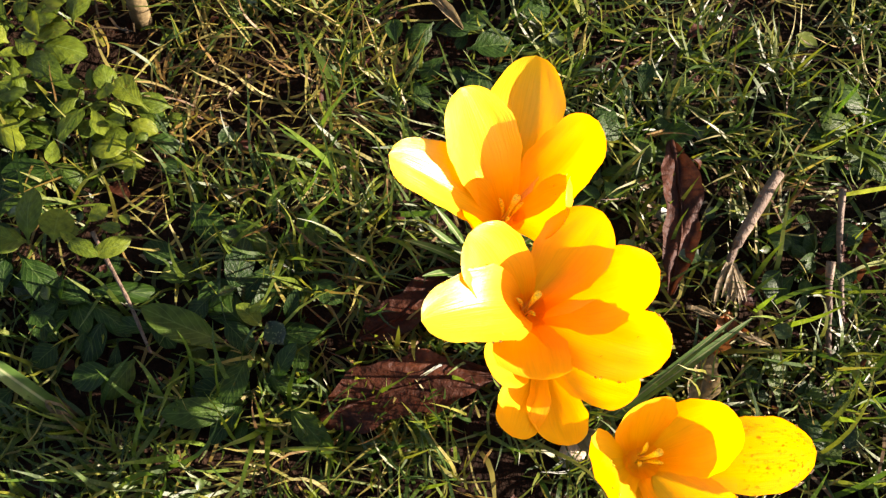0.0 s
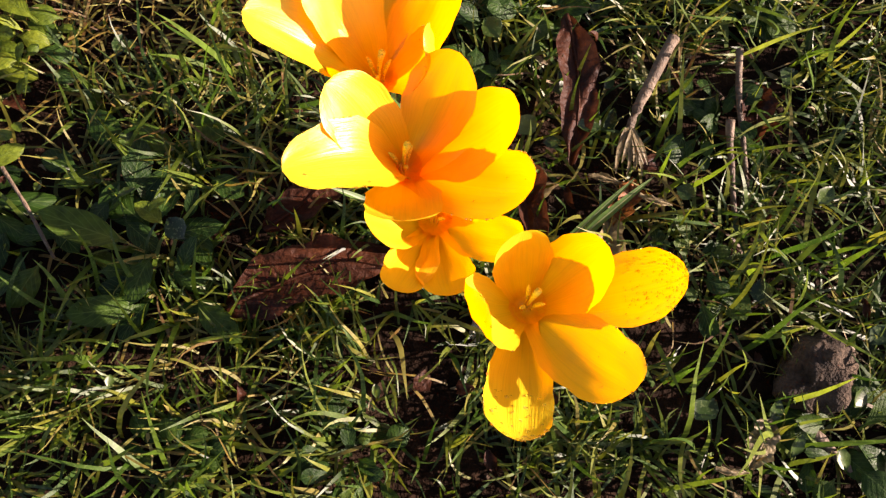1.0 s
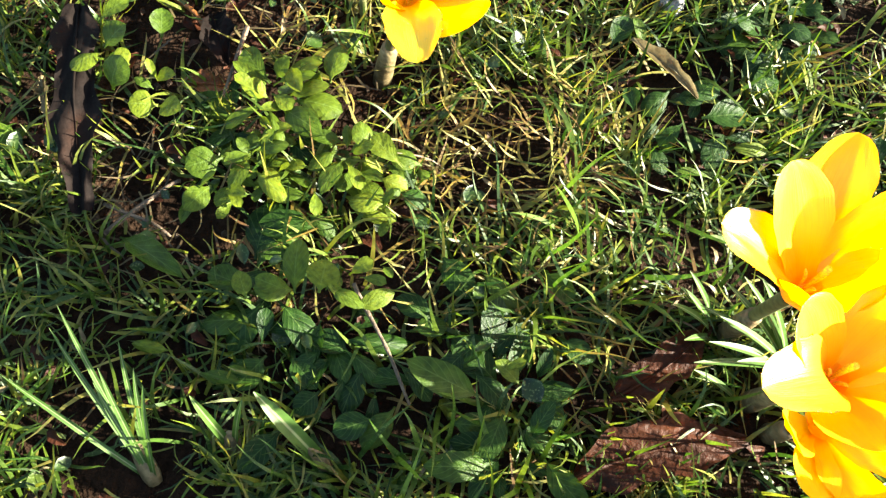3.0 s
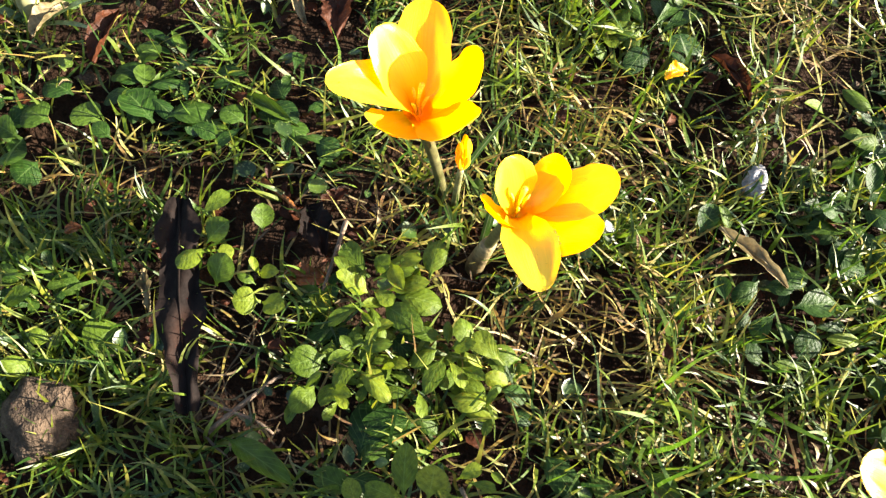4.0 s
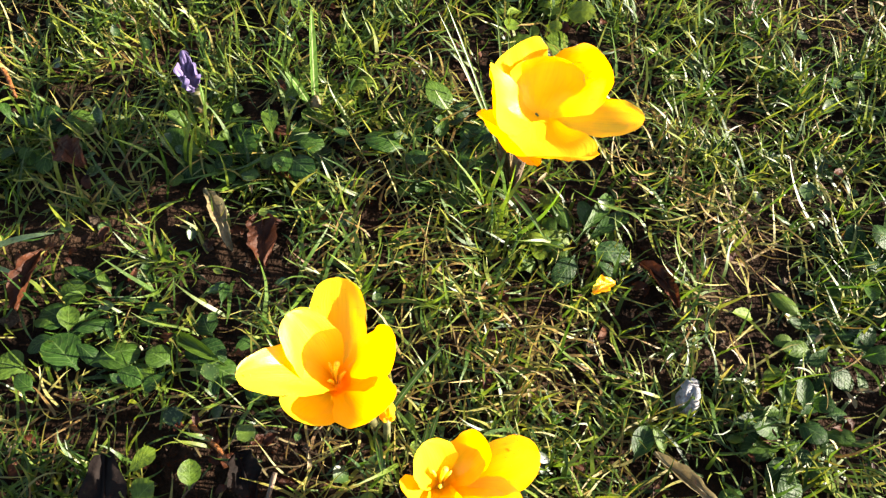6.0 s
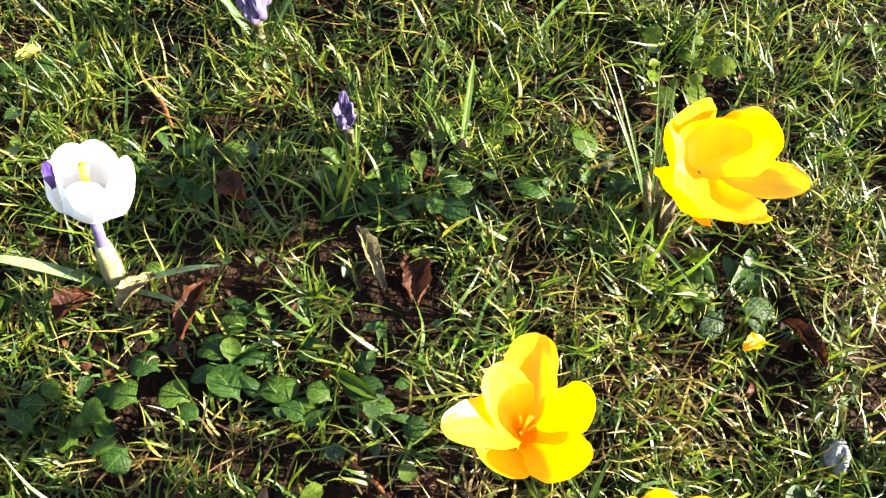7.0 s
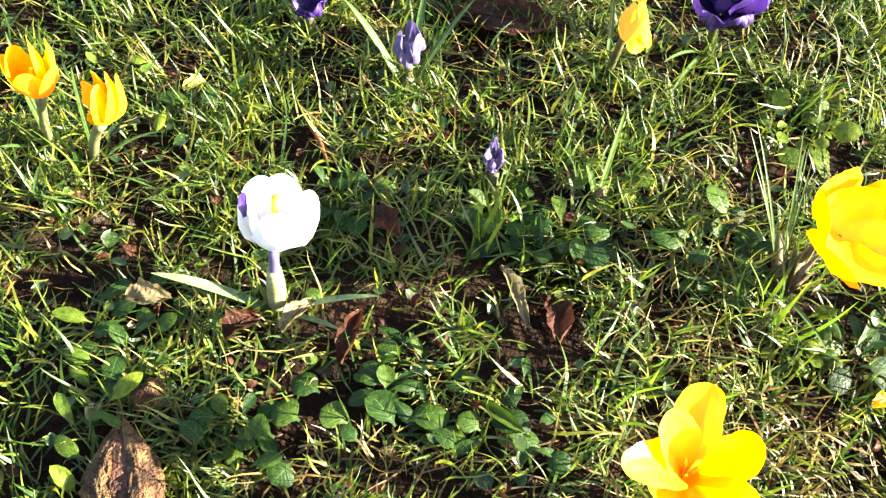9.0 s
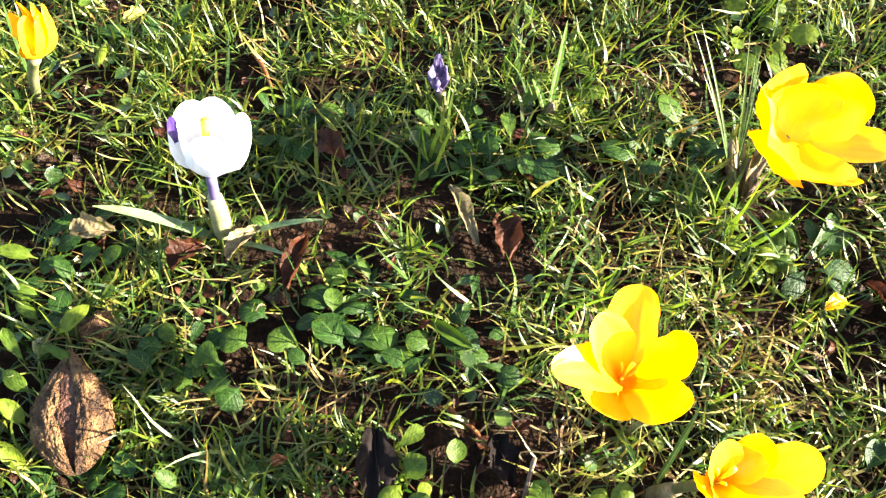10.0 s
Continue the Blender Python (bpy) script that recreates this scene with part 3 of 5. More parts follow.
for weed in [
        (0.0303, 0.1377, 6, 0.016, "bright_leaf", "pale green weed leaves in the grass"),
        (0.2262, -0.2078, 7, 0.017, "broad_leaf", "dark green weed beside a clod of soil"),
        (0.055, -0.215, 5, 0.0107, "broad_leaf", "dark green weed leaves in the grass"),
        (0.1, -0.215, 5, 0.0123, "broad_leaf", "dark green weed leaves in the grass"),
        (-0.09, 0.06, 7, 0.017, "broad_leaf", "dark green weed in the shade of a crocus"),
        (-0.06, 0.065, 6, 0.017, "broad_leaf", "dark green weed in the shade of a crocus"),
        (-0.003, 0.068, 7, 0.019, "broad_leaf", "dark green weed in the shade of a crocus"),
        (-0.05, 0.1, 5, 0.015, "bright_leaf", "pale green weed leaves in the grass"),
        (0.16, 0.03, 7, 0.017, "broad_leaf", "green leafy weed in the grass"),
        (-0.17, -0.04, 6, 0.014, "broad_leaf", "green leafy weed in the grass"),
        (-0.19, -0.09, 6, 0.015, "broad_leaf", "green leafy weed in the grass"),
        (-0.155, 0.06, 6, 0.015, "broad_leaf", "green leafy weed in the grass"),
        (0.2, -0.12, 6, 0.015, "broad_leaf", "green leafy weed in the grass"),
        (0.215, -0.08, 6, 0.016, "broad_leaf", "green leafy weed in the grass"),
        (0.19, -0.165, 5, 0.013, "broad_leaf", "green leafy weed in the grass")]:
    plant(*weed)


def sprig(label, mat, rows, under=0, group="broad-leaved weeds in the lawn"):
    """A low weed, leaf by leaf: rows of the foot x, y, z and the tip x, y, z of each leaf, and half its width."""
    x, y = np.mean([r[:2] for r in rows], 0)
    ob = thing("broadleaf_weed", (x, y, soil_height(x, y) + 0.002), label, "weed", group)
    for k, (bx, by, bz, tx, ty, tz, half) in enumerate(rows):
        foot, tip = Vector((bx, by, bz)), Vector((tx, ty, tz))
        way = tip - foot
        size = way.length
        ahead = way / size
        left = Vector((0, 0, 1)).cross(ahead).normalized()
        left = (left + Vector((0, 0, 0.3 * math.sin(2.7 * k + 40 * bx)))).normalized()
        up = ahead.cross(left).normalized()
        left = up.cross(ahead)
        turn = Matrix((ahead, left, up)).transposed().to_4x4()
        pick = (k * 7 + int(abs(bx) * 9000)) % 4
        leaf = part("leaf", SPOONS[mat.name][pick], ob)
        leaf.matrix_basis = Matrix.Translation(foot - Vector(ob.location)) @ turn @ Matrix.Diagonal((size / 1.28, half / (0.34 + 0.05 * pick), size / 1.28, 1))
        # smaller leaves of the same plant under and between the large ones
        for n in range(under):
            s = size * rnd.uniform(0.4, 0.75)
            spot = foot.lerp(tip, rnd.uniform(-0.1, 0.9)) + Vector((rnd.normal(0, 0.35 * size), rnd.normal(0, 0.35 * size), -0.002 - 0.002 * n))
            small = part("leaf", SPOONS[mat.name][rnd.randint(4)], ob)
            small.matrix_basis = Matrix.Translation(spot - Vector(ob.location)) @ pose(0, 0, 0, rnd.uniform(-25, 25), rnd.uniform(-40, 5), rnd.uniform(0, 360)) @ Matrix.Diagonal((s, s * rnd.uniform(0.7, 1.0), s, 1))
    return ob


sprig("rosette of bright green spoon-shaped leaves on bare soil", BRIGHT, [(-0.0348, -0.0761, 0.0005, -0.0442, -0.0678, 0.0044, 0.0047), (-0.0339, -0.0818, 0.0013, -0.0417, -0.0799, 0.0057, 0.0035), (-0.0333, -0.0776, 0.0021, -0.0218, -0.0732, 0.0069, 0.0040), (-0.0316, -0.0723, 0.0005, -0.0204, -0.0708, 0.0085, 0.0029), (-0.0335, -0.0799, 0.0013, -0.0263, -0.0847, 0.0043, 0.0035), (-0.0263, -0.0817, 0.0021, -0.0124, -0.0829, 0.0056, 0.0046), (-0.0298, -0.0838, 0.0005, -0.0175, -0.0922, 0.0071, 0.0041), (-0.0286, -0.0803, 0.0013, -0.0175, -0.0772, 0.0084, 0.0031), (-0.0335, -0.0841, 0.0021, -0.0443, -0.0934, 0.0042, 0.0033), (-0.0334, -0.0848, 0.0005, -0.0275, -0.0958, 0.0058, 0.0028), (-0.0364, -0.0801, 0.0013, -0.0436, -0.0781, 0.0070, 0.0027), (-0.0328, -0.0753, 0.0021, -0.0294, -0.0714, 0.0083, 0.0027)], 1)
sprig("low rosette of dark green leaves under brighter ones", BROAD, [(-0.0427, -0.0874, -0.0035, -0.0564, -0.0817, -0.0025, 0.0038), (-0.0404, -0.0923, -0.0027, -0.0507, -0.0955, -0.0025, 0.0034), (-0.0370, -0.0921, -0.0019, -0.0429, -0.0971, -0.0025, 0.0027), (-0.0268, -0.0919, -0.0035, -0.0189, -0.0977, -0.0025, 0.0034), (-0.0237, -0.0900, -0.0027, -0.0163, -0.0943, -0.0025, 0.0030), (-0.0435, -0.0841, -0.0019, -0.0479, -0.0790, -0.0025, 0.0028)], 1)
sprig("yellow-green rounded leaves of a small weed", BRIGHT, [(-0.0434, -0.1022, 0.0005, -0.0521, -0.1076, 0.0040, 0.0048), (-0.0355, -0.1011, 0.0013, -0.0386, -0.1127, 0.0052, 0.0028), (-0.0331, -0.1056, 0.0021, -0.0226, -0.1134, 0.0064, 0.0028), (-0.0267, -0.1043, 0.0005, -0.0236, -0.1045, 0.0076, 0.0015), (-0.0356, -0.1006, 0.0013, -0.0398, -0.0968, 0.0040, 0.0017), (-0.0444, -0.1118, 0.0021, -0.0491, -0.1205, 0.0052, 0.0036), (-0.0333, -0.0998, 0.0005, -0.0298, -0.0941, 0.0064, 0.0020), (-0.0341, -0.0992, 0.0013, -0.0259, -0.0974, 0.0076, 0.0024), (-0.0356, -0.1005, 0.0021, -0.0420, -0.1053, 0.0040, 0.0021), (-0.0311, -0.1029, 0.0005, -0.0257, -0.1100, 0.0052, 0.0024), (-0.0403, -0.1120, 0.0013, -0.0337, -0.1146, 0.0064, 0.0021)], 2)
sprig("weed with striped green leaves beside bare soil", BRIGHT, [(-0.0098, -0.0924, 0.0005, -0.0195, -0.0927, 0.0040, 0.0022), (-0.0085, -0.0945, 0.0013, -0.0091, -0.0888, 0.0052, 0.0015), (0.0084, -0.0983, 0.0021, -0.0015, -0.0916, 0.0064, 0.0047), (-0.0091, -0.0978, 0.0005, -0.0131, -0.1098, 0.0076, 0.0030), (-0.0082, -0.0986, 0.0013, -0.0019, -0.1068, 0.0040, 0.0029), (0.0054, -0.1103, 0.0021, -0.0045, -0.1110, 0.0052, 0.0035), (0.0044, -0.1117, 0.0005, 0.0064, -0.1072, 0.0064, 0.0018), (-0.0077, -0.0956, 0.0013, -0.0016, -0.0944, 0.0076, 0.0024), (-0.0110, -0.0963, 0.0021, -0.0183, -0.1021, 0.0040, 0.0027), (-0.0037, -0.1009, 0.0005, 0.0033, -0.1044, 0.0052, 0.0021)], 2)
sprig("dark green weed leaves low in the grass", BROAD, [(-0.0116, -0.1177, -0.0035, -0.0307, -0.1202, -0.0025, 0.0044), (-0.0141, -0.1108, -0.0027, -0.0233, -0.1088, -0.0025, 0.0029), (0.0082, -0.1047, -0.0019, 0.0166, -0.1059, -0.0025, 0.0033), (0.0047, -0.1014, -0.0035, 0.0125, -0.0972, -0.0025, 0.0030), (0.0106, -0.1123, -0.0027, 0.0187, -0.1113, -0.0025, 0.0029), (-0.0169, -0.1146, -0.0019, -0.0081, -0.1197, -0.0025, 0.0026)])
sprig("small weed with two scalloped green leaves", BRIGHT, [(-0.0656, -0.0884, 0.0005, -0.0729, -0.0902, 0.0040, 0.0044), (-0.0650, -0.0889, 0.0013, -0.0576, -0.0910, 0.0052, 0.0036), (-0.0678, -0.0802, 0.0021, -0.0613, -0.0805, 0.0064, 0.0023), (-0.0676, -0.0803, 0.0005, -0.0696, -0.0778, 0.0076, 0.0017), (-0.0679, -0.0836, 0.0013, -0.0731, -0.0813, 0.0040, 0.0017)])
sprig("yellow-green seedling leaves beside a dark dead leaf", BRIGHT, [(-0.0899, -0.0633, 0.0005, -0.0823, -0.0556, 0.0047, 0.0038), (-0.0855, -0.0723, 0.0013, -0.0799, -0.0657, 0.0060, 0.0046), (-0.0859, -0.0745, 0.0021, -0.0909, -0.0819, 0.0073, 0.0038), (-0.0798, -0.0853, 0.0005, -0.0784, -0.0791, 0.0090, 0.0048), (-0.0698, -0.0662, 0.0013, -0.0708, -0.0576, 0.0045, 0.0035), (-0.0764, -0.0773, 0.0021, -0.0798, -0.0743, 0.0058, 0.0024)])
sprig("weed with one large rounded green leaf", BRIGHT, [(-0.1136, -0.1110, -0.0035, -0.1066, -0.1012, 0.0000, 0.0062), (-0.1241, -0.1086, -0.0027, -0.1295, -0.1073, 0.0012, 0.0025), (-0.1407, -0.0997, -0.0019, -0.1328, -0.0948, 0.0024, 0.0031), (-0.1269, -0.1176, -0.0035, -0.1325, -0.1172, 0.0036, 0.0028), (-0.1154, -0.0994, -0.0027, -0.1110, -0.0967, 0.0000, 0.0020)])
# round the flower shadow, BRIGHT paints leaves as sunlit and BROAD as shaded
sprig("striped leaves with sun in their colour at the edge of the flower shadow", BRIGHT, [(-0.0149, -0.1405, 0.0045, -0.0165, -0.1262, 0.0090, 0.0037), (-0.0084, -0.1398, 0.0055, -0.0075, -0.1312, 0.0085, 0.0046), (-0.0172, -0.1404, 0.0060, -0.0256, -0.1387, 0.0080, 0.0026), (-0.0014, -0.1334, 0.0045, 0.0044, -0.1300, 0.0095, 0.0028), (-0.0060, -0.1386, 0.0055, 0.0041, -0.1420, 0.0090, 0.0024), (0.0017, -0.1430, 0.0060, 0.0117, -0.1377, 0.0085, 0.0026)], 1)
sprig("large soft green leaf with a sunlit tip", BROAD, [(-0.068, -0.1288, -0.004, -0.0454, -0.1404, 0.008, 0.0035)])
sprig("green rosette of broad leaves, colour darkened in flower shadow", BROAD, [(-0.0284, -0.1332, -0.0035, -0.0214, -0.1141, -0.0025, 0.0057), (-0.0232, -0.1416, -0.0027, -0.0326, -0.1556, -0.0025, 0.0046), (-0.0201, -0.1414, -0.0019, -0.0055, -0.1548, -0.0025, 0.0043), (-0.0252, -0.1480, -0.0035, -0.0402, -0.1489, -0.0025, 0.0041), (-0.0203, -0.1569, -0.0027, -0.0272, -0.1669, -0.0025, 0.0039), (-0.0282, -0.1394, -0.0019, -0.0413, -0.1354, -0.0025, 0.0037), (-0.0145, -0.1559, -0.0035, -0.0054, -0.1639, -0.0025, 0.0033)], 1)
sprig("rosette of long green leaves, colour darkened in flower shadow", BROAD, [(-0.0028, -0.1514, -0.0035, -0.0225, -0.1482, -0.0025, 0.0025), (-0.0018, -0.1499, -0.0027, 0.0193, -0.1485, -0.0025, 0.0029), (0.0002, -0.1526, -0.0019, 0.0134, -0.1598, -0.0025, 0.0029), (-0.0026, -0.1542, -0.0035, -0.0098, -0.1645, -0.0025, 0.0029), (-0.0006, -0.1479, -0.0027, 0.0077, -0.1420, -0.0025, 0.0026), (-0.0057, -0.1535, -0.0019, -0.0135, -0.1605, -0.0025, 0.0023)], 1)
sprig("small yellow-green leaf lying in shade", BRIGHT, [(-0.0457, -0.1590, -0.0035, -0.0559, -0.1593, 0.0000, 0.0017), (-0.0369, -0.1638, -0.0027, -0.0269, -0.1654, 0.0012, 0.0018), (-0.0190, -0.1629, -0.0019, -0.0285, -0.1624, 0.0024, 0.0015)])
sprig("broad leaves between grass, colour darkened in flower shadow", BROAD, [(0.0225, -0.1211, -0.003, 0.0327, -0.1327, -0.002, 0.0042), (0.0343, -0.1246, -0.003, 0.0479, -0.1338, -0.002, 0.0038), (0.0394, -0.1421, -0.003, 0.0297, -0.1525, -0.002, 0.0035), (0.0498, -0.1357, -0.003, 0.04, -0.1479, -0.002, 0.0035), (0.0144, -0.1536, -0.003, 0.0256, -0.1624, -0.002, 0.0037), (0.0063, -0.1563, -0.003, 0.0016, -0.1687, -0.002, 0.0038), (0.0162, -0.1658, -0.003, 0.0098, -0.178, -0.002, 0.0036), (-0.0124, -0.1757, -0.003, -0.0216, -0.1881, -0.002, 0.0036), (0.0234, -0.1395, -0.003, 0.0117, -0.1357, -0.002, 0.0034), (0.0517, -0.122, -0.003, 0.0611, -0.1303, -0.002, 0.0036), (0.0361, -0.1537, -0.003, 0.0461, -0.1618, -0.002, 0.0031), (0.0582, -0.1411, -0.003, 0.0678, -0.1464, -0.002, 0.0032)])
sprig("low green leaves, colour darkened in flower shadow", BROAD, [(0.0237, -0.1595, -0.0035, 0.0077, -0.1577, -0.0025, 0.0035), (0.0310, -0.1683, -0.0027, 0.0425, -0.1676, -0.0025, 0.0038), (0.0114, -0.1697, -0.0019, 0.0007, -0.1747, -0.0025, 0.0038), (0.0022, -0.1532, -0.0035, -0.0098, -0.1496, -0.0025, 0.0038), (0.0172, -0.1446, -0.0027, 0.0271, -0.1408, -0.0025, 0.0035), (0.0328, -0.1485, -0.0019, 0.0276, -0.1549, -0.0025, 0.0033), (-0.0045, -0.1643, -0.0035, -0.0100, -0.1709, -0.0025, 0.0034), (0.0496, -0.1671, -0.0027, 0.0604, -0.1725, -0.0025, 0.0029)])
sprig("rounded leaf with sun in its colour rising out of the shade", BRIGHT, [(0.0485, -0.1563, 0.0005, 0.0411, -0.1511, 0.0040, 0.0026), (0.0429, -0.1538, 0.0013, 0.0485, -0.1501, 0.0052, 0.0018)])
sprig("green leaves with sun in their colour at the shadow edge", BRIGHT, [(-0.0122, -0.1031, -0.0035, 0.0002, -0.1086, 0.0000, 0.0026), (-0.0080, -0.1073, -0.0027, 0.0076, -0.1134, 0.0012, 0.0037), (0.0135, -0.0950, -0.0019, 0.0048, -0.0946, 0.0024, 0.0032), (0.0027, -0.0989, -0.0035, -0.0017, -0.0977, 0.0036, 0.0021), (-0.0259, -0.1033, -0.0027, -0.0171, -0.1065, 0.0000, 0.0020), (-0.0284, -0.1116, -0.0019, -0.0191, -0.1096, 0.0012, 0.0021), (-0.0237, -0.0930, -0.0035, -0.0277, -0.0931, 0.0024, 0.0022), (-0.0179, -0.0892, -0.0027, -0.0235, -0.0889, 0.0036, 0.0022)], 1)
sprig("rosette of dark green spoon-shaped leaves in the lawn", BROAD, [(-0.1209, -0.0175, -0.0035, -0.1233, -0.0076, -0.0025, 0.0036), (-0.1200, -0.0177, -0.0027, -0.1092, -0.0103, -0.0025, 0.0030), (-0.1232, -0.0194, -0.0019, -0.1335, -0.0243, -0.0025, 0.0032), (-0.1225, -0.0195, -0.0035, -0.1218, -0.0301, -0.0025, 0.0028), (-0.1182, -0.0204, -0.0027, -0.1076, -0.0270, -0.0025, 0.0028), (-0.1258, -0.0150, -0.0019, -0.1337, -0.0129, -0.0025, 0.0028), (-0.1244, -0.0087, -0.0035, -0.1227, 0.0012, -0.0025, 0.0020), (-0.1179, -0.0199, -0.0027, -0.1243, -0.0275, -0.0025, 0.0026)])
sprig("rosette of narrow green leaves in the lawn", BROAD, [(-0.0673, -0.0277, -0.0035, -0.0820, -0.0203, -0.0025, 0.0025), (-0.0665, -0.0287, -0.0027, -0.0571, -0.0285, -0.0025, 0.0022), (-0.0687, -0.0273, -0.0019, -0.0692, -0.0350, -0.0025, 0.0021), (-0.0670, -0.0243, -0.0035, -0.0874, -0.0142, -0.0025, 0.0024), (-0.0726, -0.0042, -0.0027, -0.0727, 0.0056, -0.0025, 0.0026), (-0.0692, -0.0232, -0.0019, -0.0783, -0.0286, -0.0025, 0.0022), (-0.0877, -0.0318, -0.0035, -0.0986, -0.0264, -0.0025, 0.0031), (-0.0845, -0.0274, -0.0027, -0.0919, -0.0349, -0.0025, 0.0030), (-0.0656, -0.0205, -0.0019, -0.0586, -0.0126, -0.0025, 0.0022)])
sprig("dark green leaves beside a white crocus", BROAD, [(-0.2344, -0.0067, -0.0035, -0.2235, 0.0061, -0.0025, 0.0042), (-0.2173, 0.0004, -0.0027, -0.2270, -0.0084, -0.0025, 0.0038), (-0.2199, -0.0099, -0.0019, -0.2298, -0.0181, -0.0025, 0.0039), (-0.2164, 0.0034, -0.0035, -0.2121, 0.0109, -0.0025, 0.0032), (-0.2071, 0.0021, -0.0027, -0.1981, 0.0006, -0.0025, 0.0032), (-0.1578, 0.0097, -0.0019, -0.1535, 0.0176, -0.0025, 0.0034), (-0.1979, -0.0007, -0.0035, -0.2061, -0.0073, -0.0025, 0.0027)])
sprig("bright green leafy weed beside a brown husk", BRIGHT, [(-0.2320, -0.0133, -0.0035, -0.2459, -0.0137, 0.0011, 0.0029), (-0.2249, -0.0284, -0.0027, -0.2358, -0.0268, 0.0024, 0.0028), (-0.2147, -0.0423, -0.0019, -0.2062, -0.0305, 0.0037, 0.0033), (-0.2214, -0.0532, -0.0035, -0.2301, -0.0447, 0.0057, 0.0031), (-0.2230, -0.0369, -0.0027, -0.2317, -0.0313, 0.0008, 0.0025), (-0.2151, -0.0630, -0.0019, -0.2269, -0.0584, 0.0021, 0.0030), (-0.2136, -0.0740, -0.0035, -0.2227, -0.0682, 0.0042, 0.0029), (-0.2070, -0.0883, -0.0027, -0.2169, -0.0823, 0.0055, 0.0030), (-0.2197, -0.0452, -0.0019, -0.2067, -0.0495, 0.0006, 0.0024)])
sprig("small green leaves below a brown husk", BROAD, [(-0.1729, -0.0857, -0.0035, -0.1794, -0.0787, 0.0000, 0.0039), (-0.1777, -0.0490, -0.0027, -0.1867, -0.0437, 0.0012, 0.0034), (-0.1602, -0.0542, -0.0019, -0.1509, -0.0486, 0.0024, 0.0029), (-0.1582, -0.0860, -0.0035, -0.1646, -0.0832, 0.0036, 0.0026), (-0.1260, -0.0383, -0.0027, -0.1328, -0.0345, 0.0000, 0.0028)])
sprig("leafy green rosette growing beside a yellow crocus", BROAD, [(0.0457, 0.0343, -0.0035, 0.0407, 0.0515, -0.0025, 0.0037), (0.0413, 0.0356, -0.0027, 0.0355, 0.0408, -0.0025, 0.0025), (0.0471, 0.0314, -0.0019, 0.0621, 0.0545, -0.0025, 0.0041), (0.0498, 0.0302, -0.0035, 0.0667, 0.0468, -0.0025, 0.0048), (0.0453, 0.0291, -0.0027, 0.0390, 0.0256, -0.0025, 0.0033), (0.0511, 0.0273, -0.0019, 0.0679, 0.0303, -0.0025, 0.0044), (0.0476, 0.0275, -0.0035, 0.0408, 0.0145, -0.0025, 0.0040), (0.0517, 0.0349, -0.0027, 0.0513, 0.0512, -0.0025, 0.0037), (0.0531, 0.0253, -0.0019, 0.0612, 0.0201, -0.0025, 0.0032), (0.0436, 0.0316, -0.0035, 0.0341, 0.0295, -0.0025, 0.0029)])
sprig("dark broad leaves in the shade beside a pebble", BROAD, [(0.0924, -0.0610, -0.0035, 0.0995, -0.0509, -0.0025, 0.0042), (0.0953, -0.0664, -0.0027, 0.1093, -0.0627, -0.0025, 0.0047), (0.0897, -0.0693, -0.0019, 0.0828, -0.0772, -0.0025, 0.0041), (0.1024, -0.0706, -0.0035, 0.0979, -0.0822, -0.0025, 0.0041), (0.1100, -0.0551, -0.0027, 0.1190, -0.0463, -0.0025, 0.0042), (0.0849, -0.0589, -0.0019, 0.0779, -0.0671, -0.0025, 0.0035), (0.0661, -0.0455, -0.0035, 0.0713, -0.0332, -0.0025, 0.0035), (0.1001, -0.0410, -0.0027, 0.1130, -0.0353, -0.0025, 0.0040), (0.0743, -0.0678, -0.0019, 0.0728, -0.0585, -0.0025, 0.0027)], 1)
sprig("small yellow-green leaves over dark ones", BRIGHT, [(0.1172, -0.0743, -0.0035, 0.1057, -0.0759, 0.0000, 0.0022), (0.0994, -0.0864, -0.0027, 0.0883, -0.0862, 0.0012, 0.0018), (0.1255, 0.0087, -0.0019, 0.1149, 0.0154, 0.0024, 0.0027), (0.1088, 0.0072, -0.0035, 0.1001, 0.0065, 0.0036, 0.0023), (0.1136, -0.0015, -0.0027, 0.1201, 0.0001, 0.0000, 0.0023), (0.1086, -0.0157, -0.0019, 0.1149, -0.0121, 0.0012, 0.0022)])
# the dark leaf colour of these three stands in for shade lying here
sprig("green weed leaves low under the grass, coloured dark for shade", BROAD, [(-0.1147, -0.0297, -0.0040, -0.1263, -0.0198, -0.0010, 0.0065), (-0.1116, -0.0270, -0.0040, -0.0975, -0.0194, -0.0020, 0.0061), (-0.1206, -0.0148, -0.0040, -0.1312, -0.0091, -0.0010, 0.0056), (-0.1036, -0.0280, -0.0040, -0.0927, -0.0319, -0.0020, 0.0053), (-0.1243, -0.0084, -0.0040, -0.1223, 0.0017, -0.0010, 0.0046)])
sprig("green weed leaves low under the grass, coloured dark for shade", BROAD, [(-0.1314, -0.0321, -0.0040, -0.1411, -0.0287, -0.0010, 0.0060), (-0.1480, -0.0345, -0.0040, -0.1581, -0.0306, -0.0020, 0.0059), (-0.1551, -0.0421, -0.0040, -0.1646, -0.0387, -0.0010, 0.0059), (-0.1438, -0.0228, -0.0040, -0.1542, -0.0188, -0.0020, 0.0055), (-0.1470, -0.0494, -0.0040, -0.1507, -0.0577, -0.0010, 0.0054)])
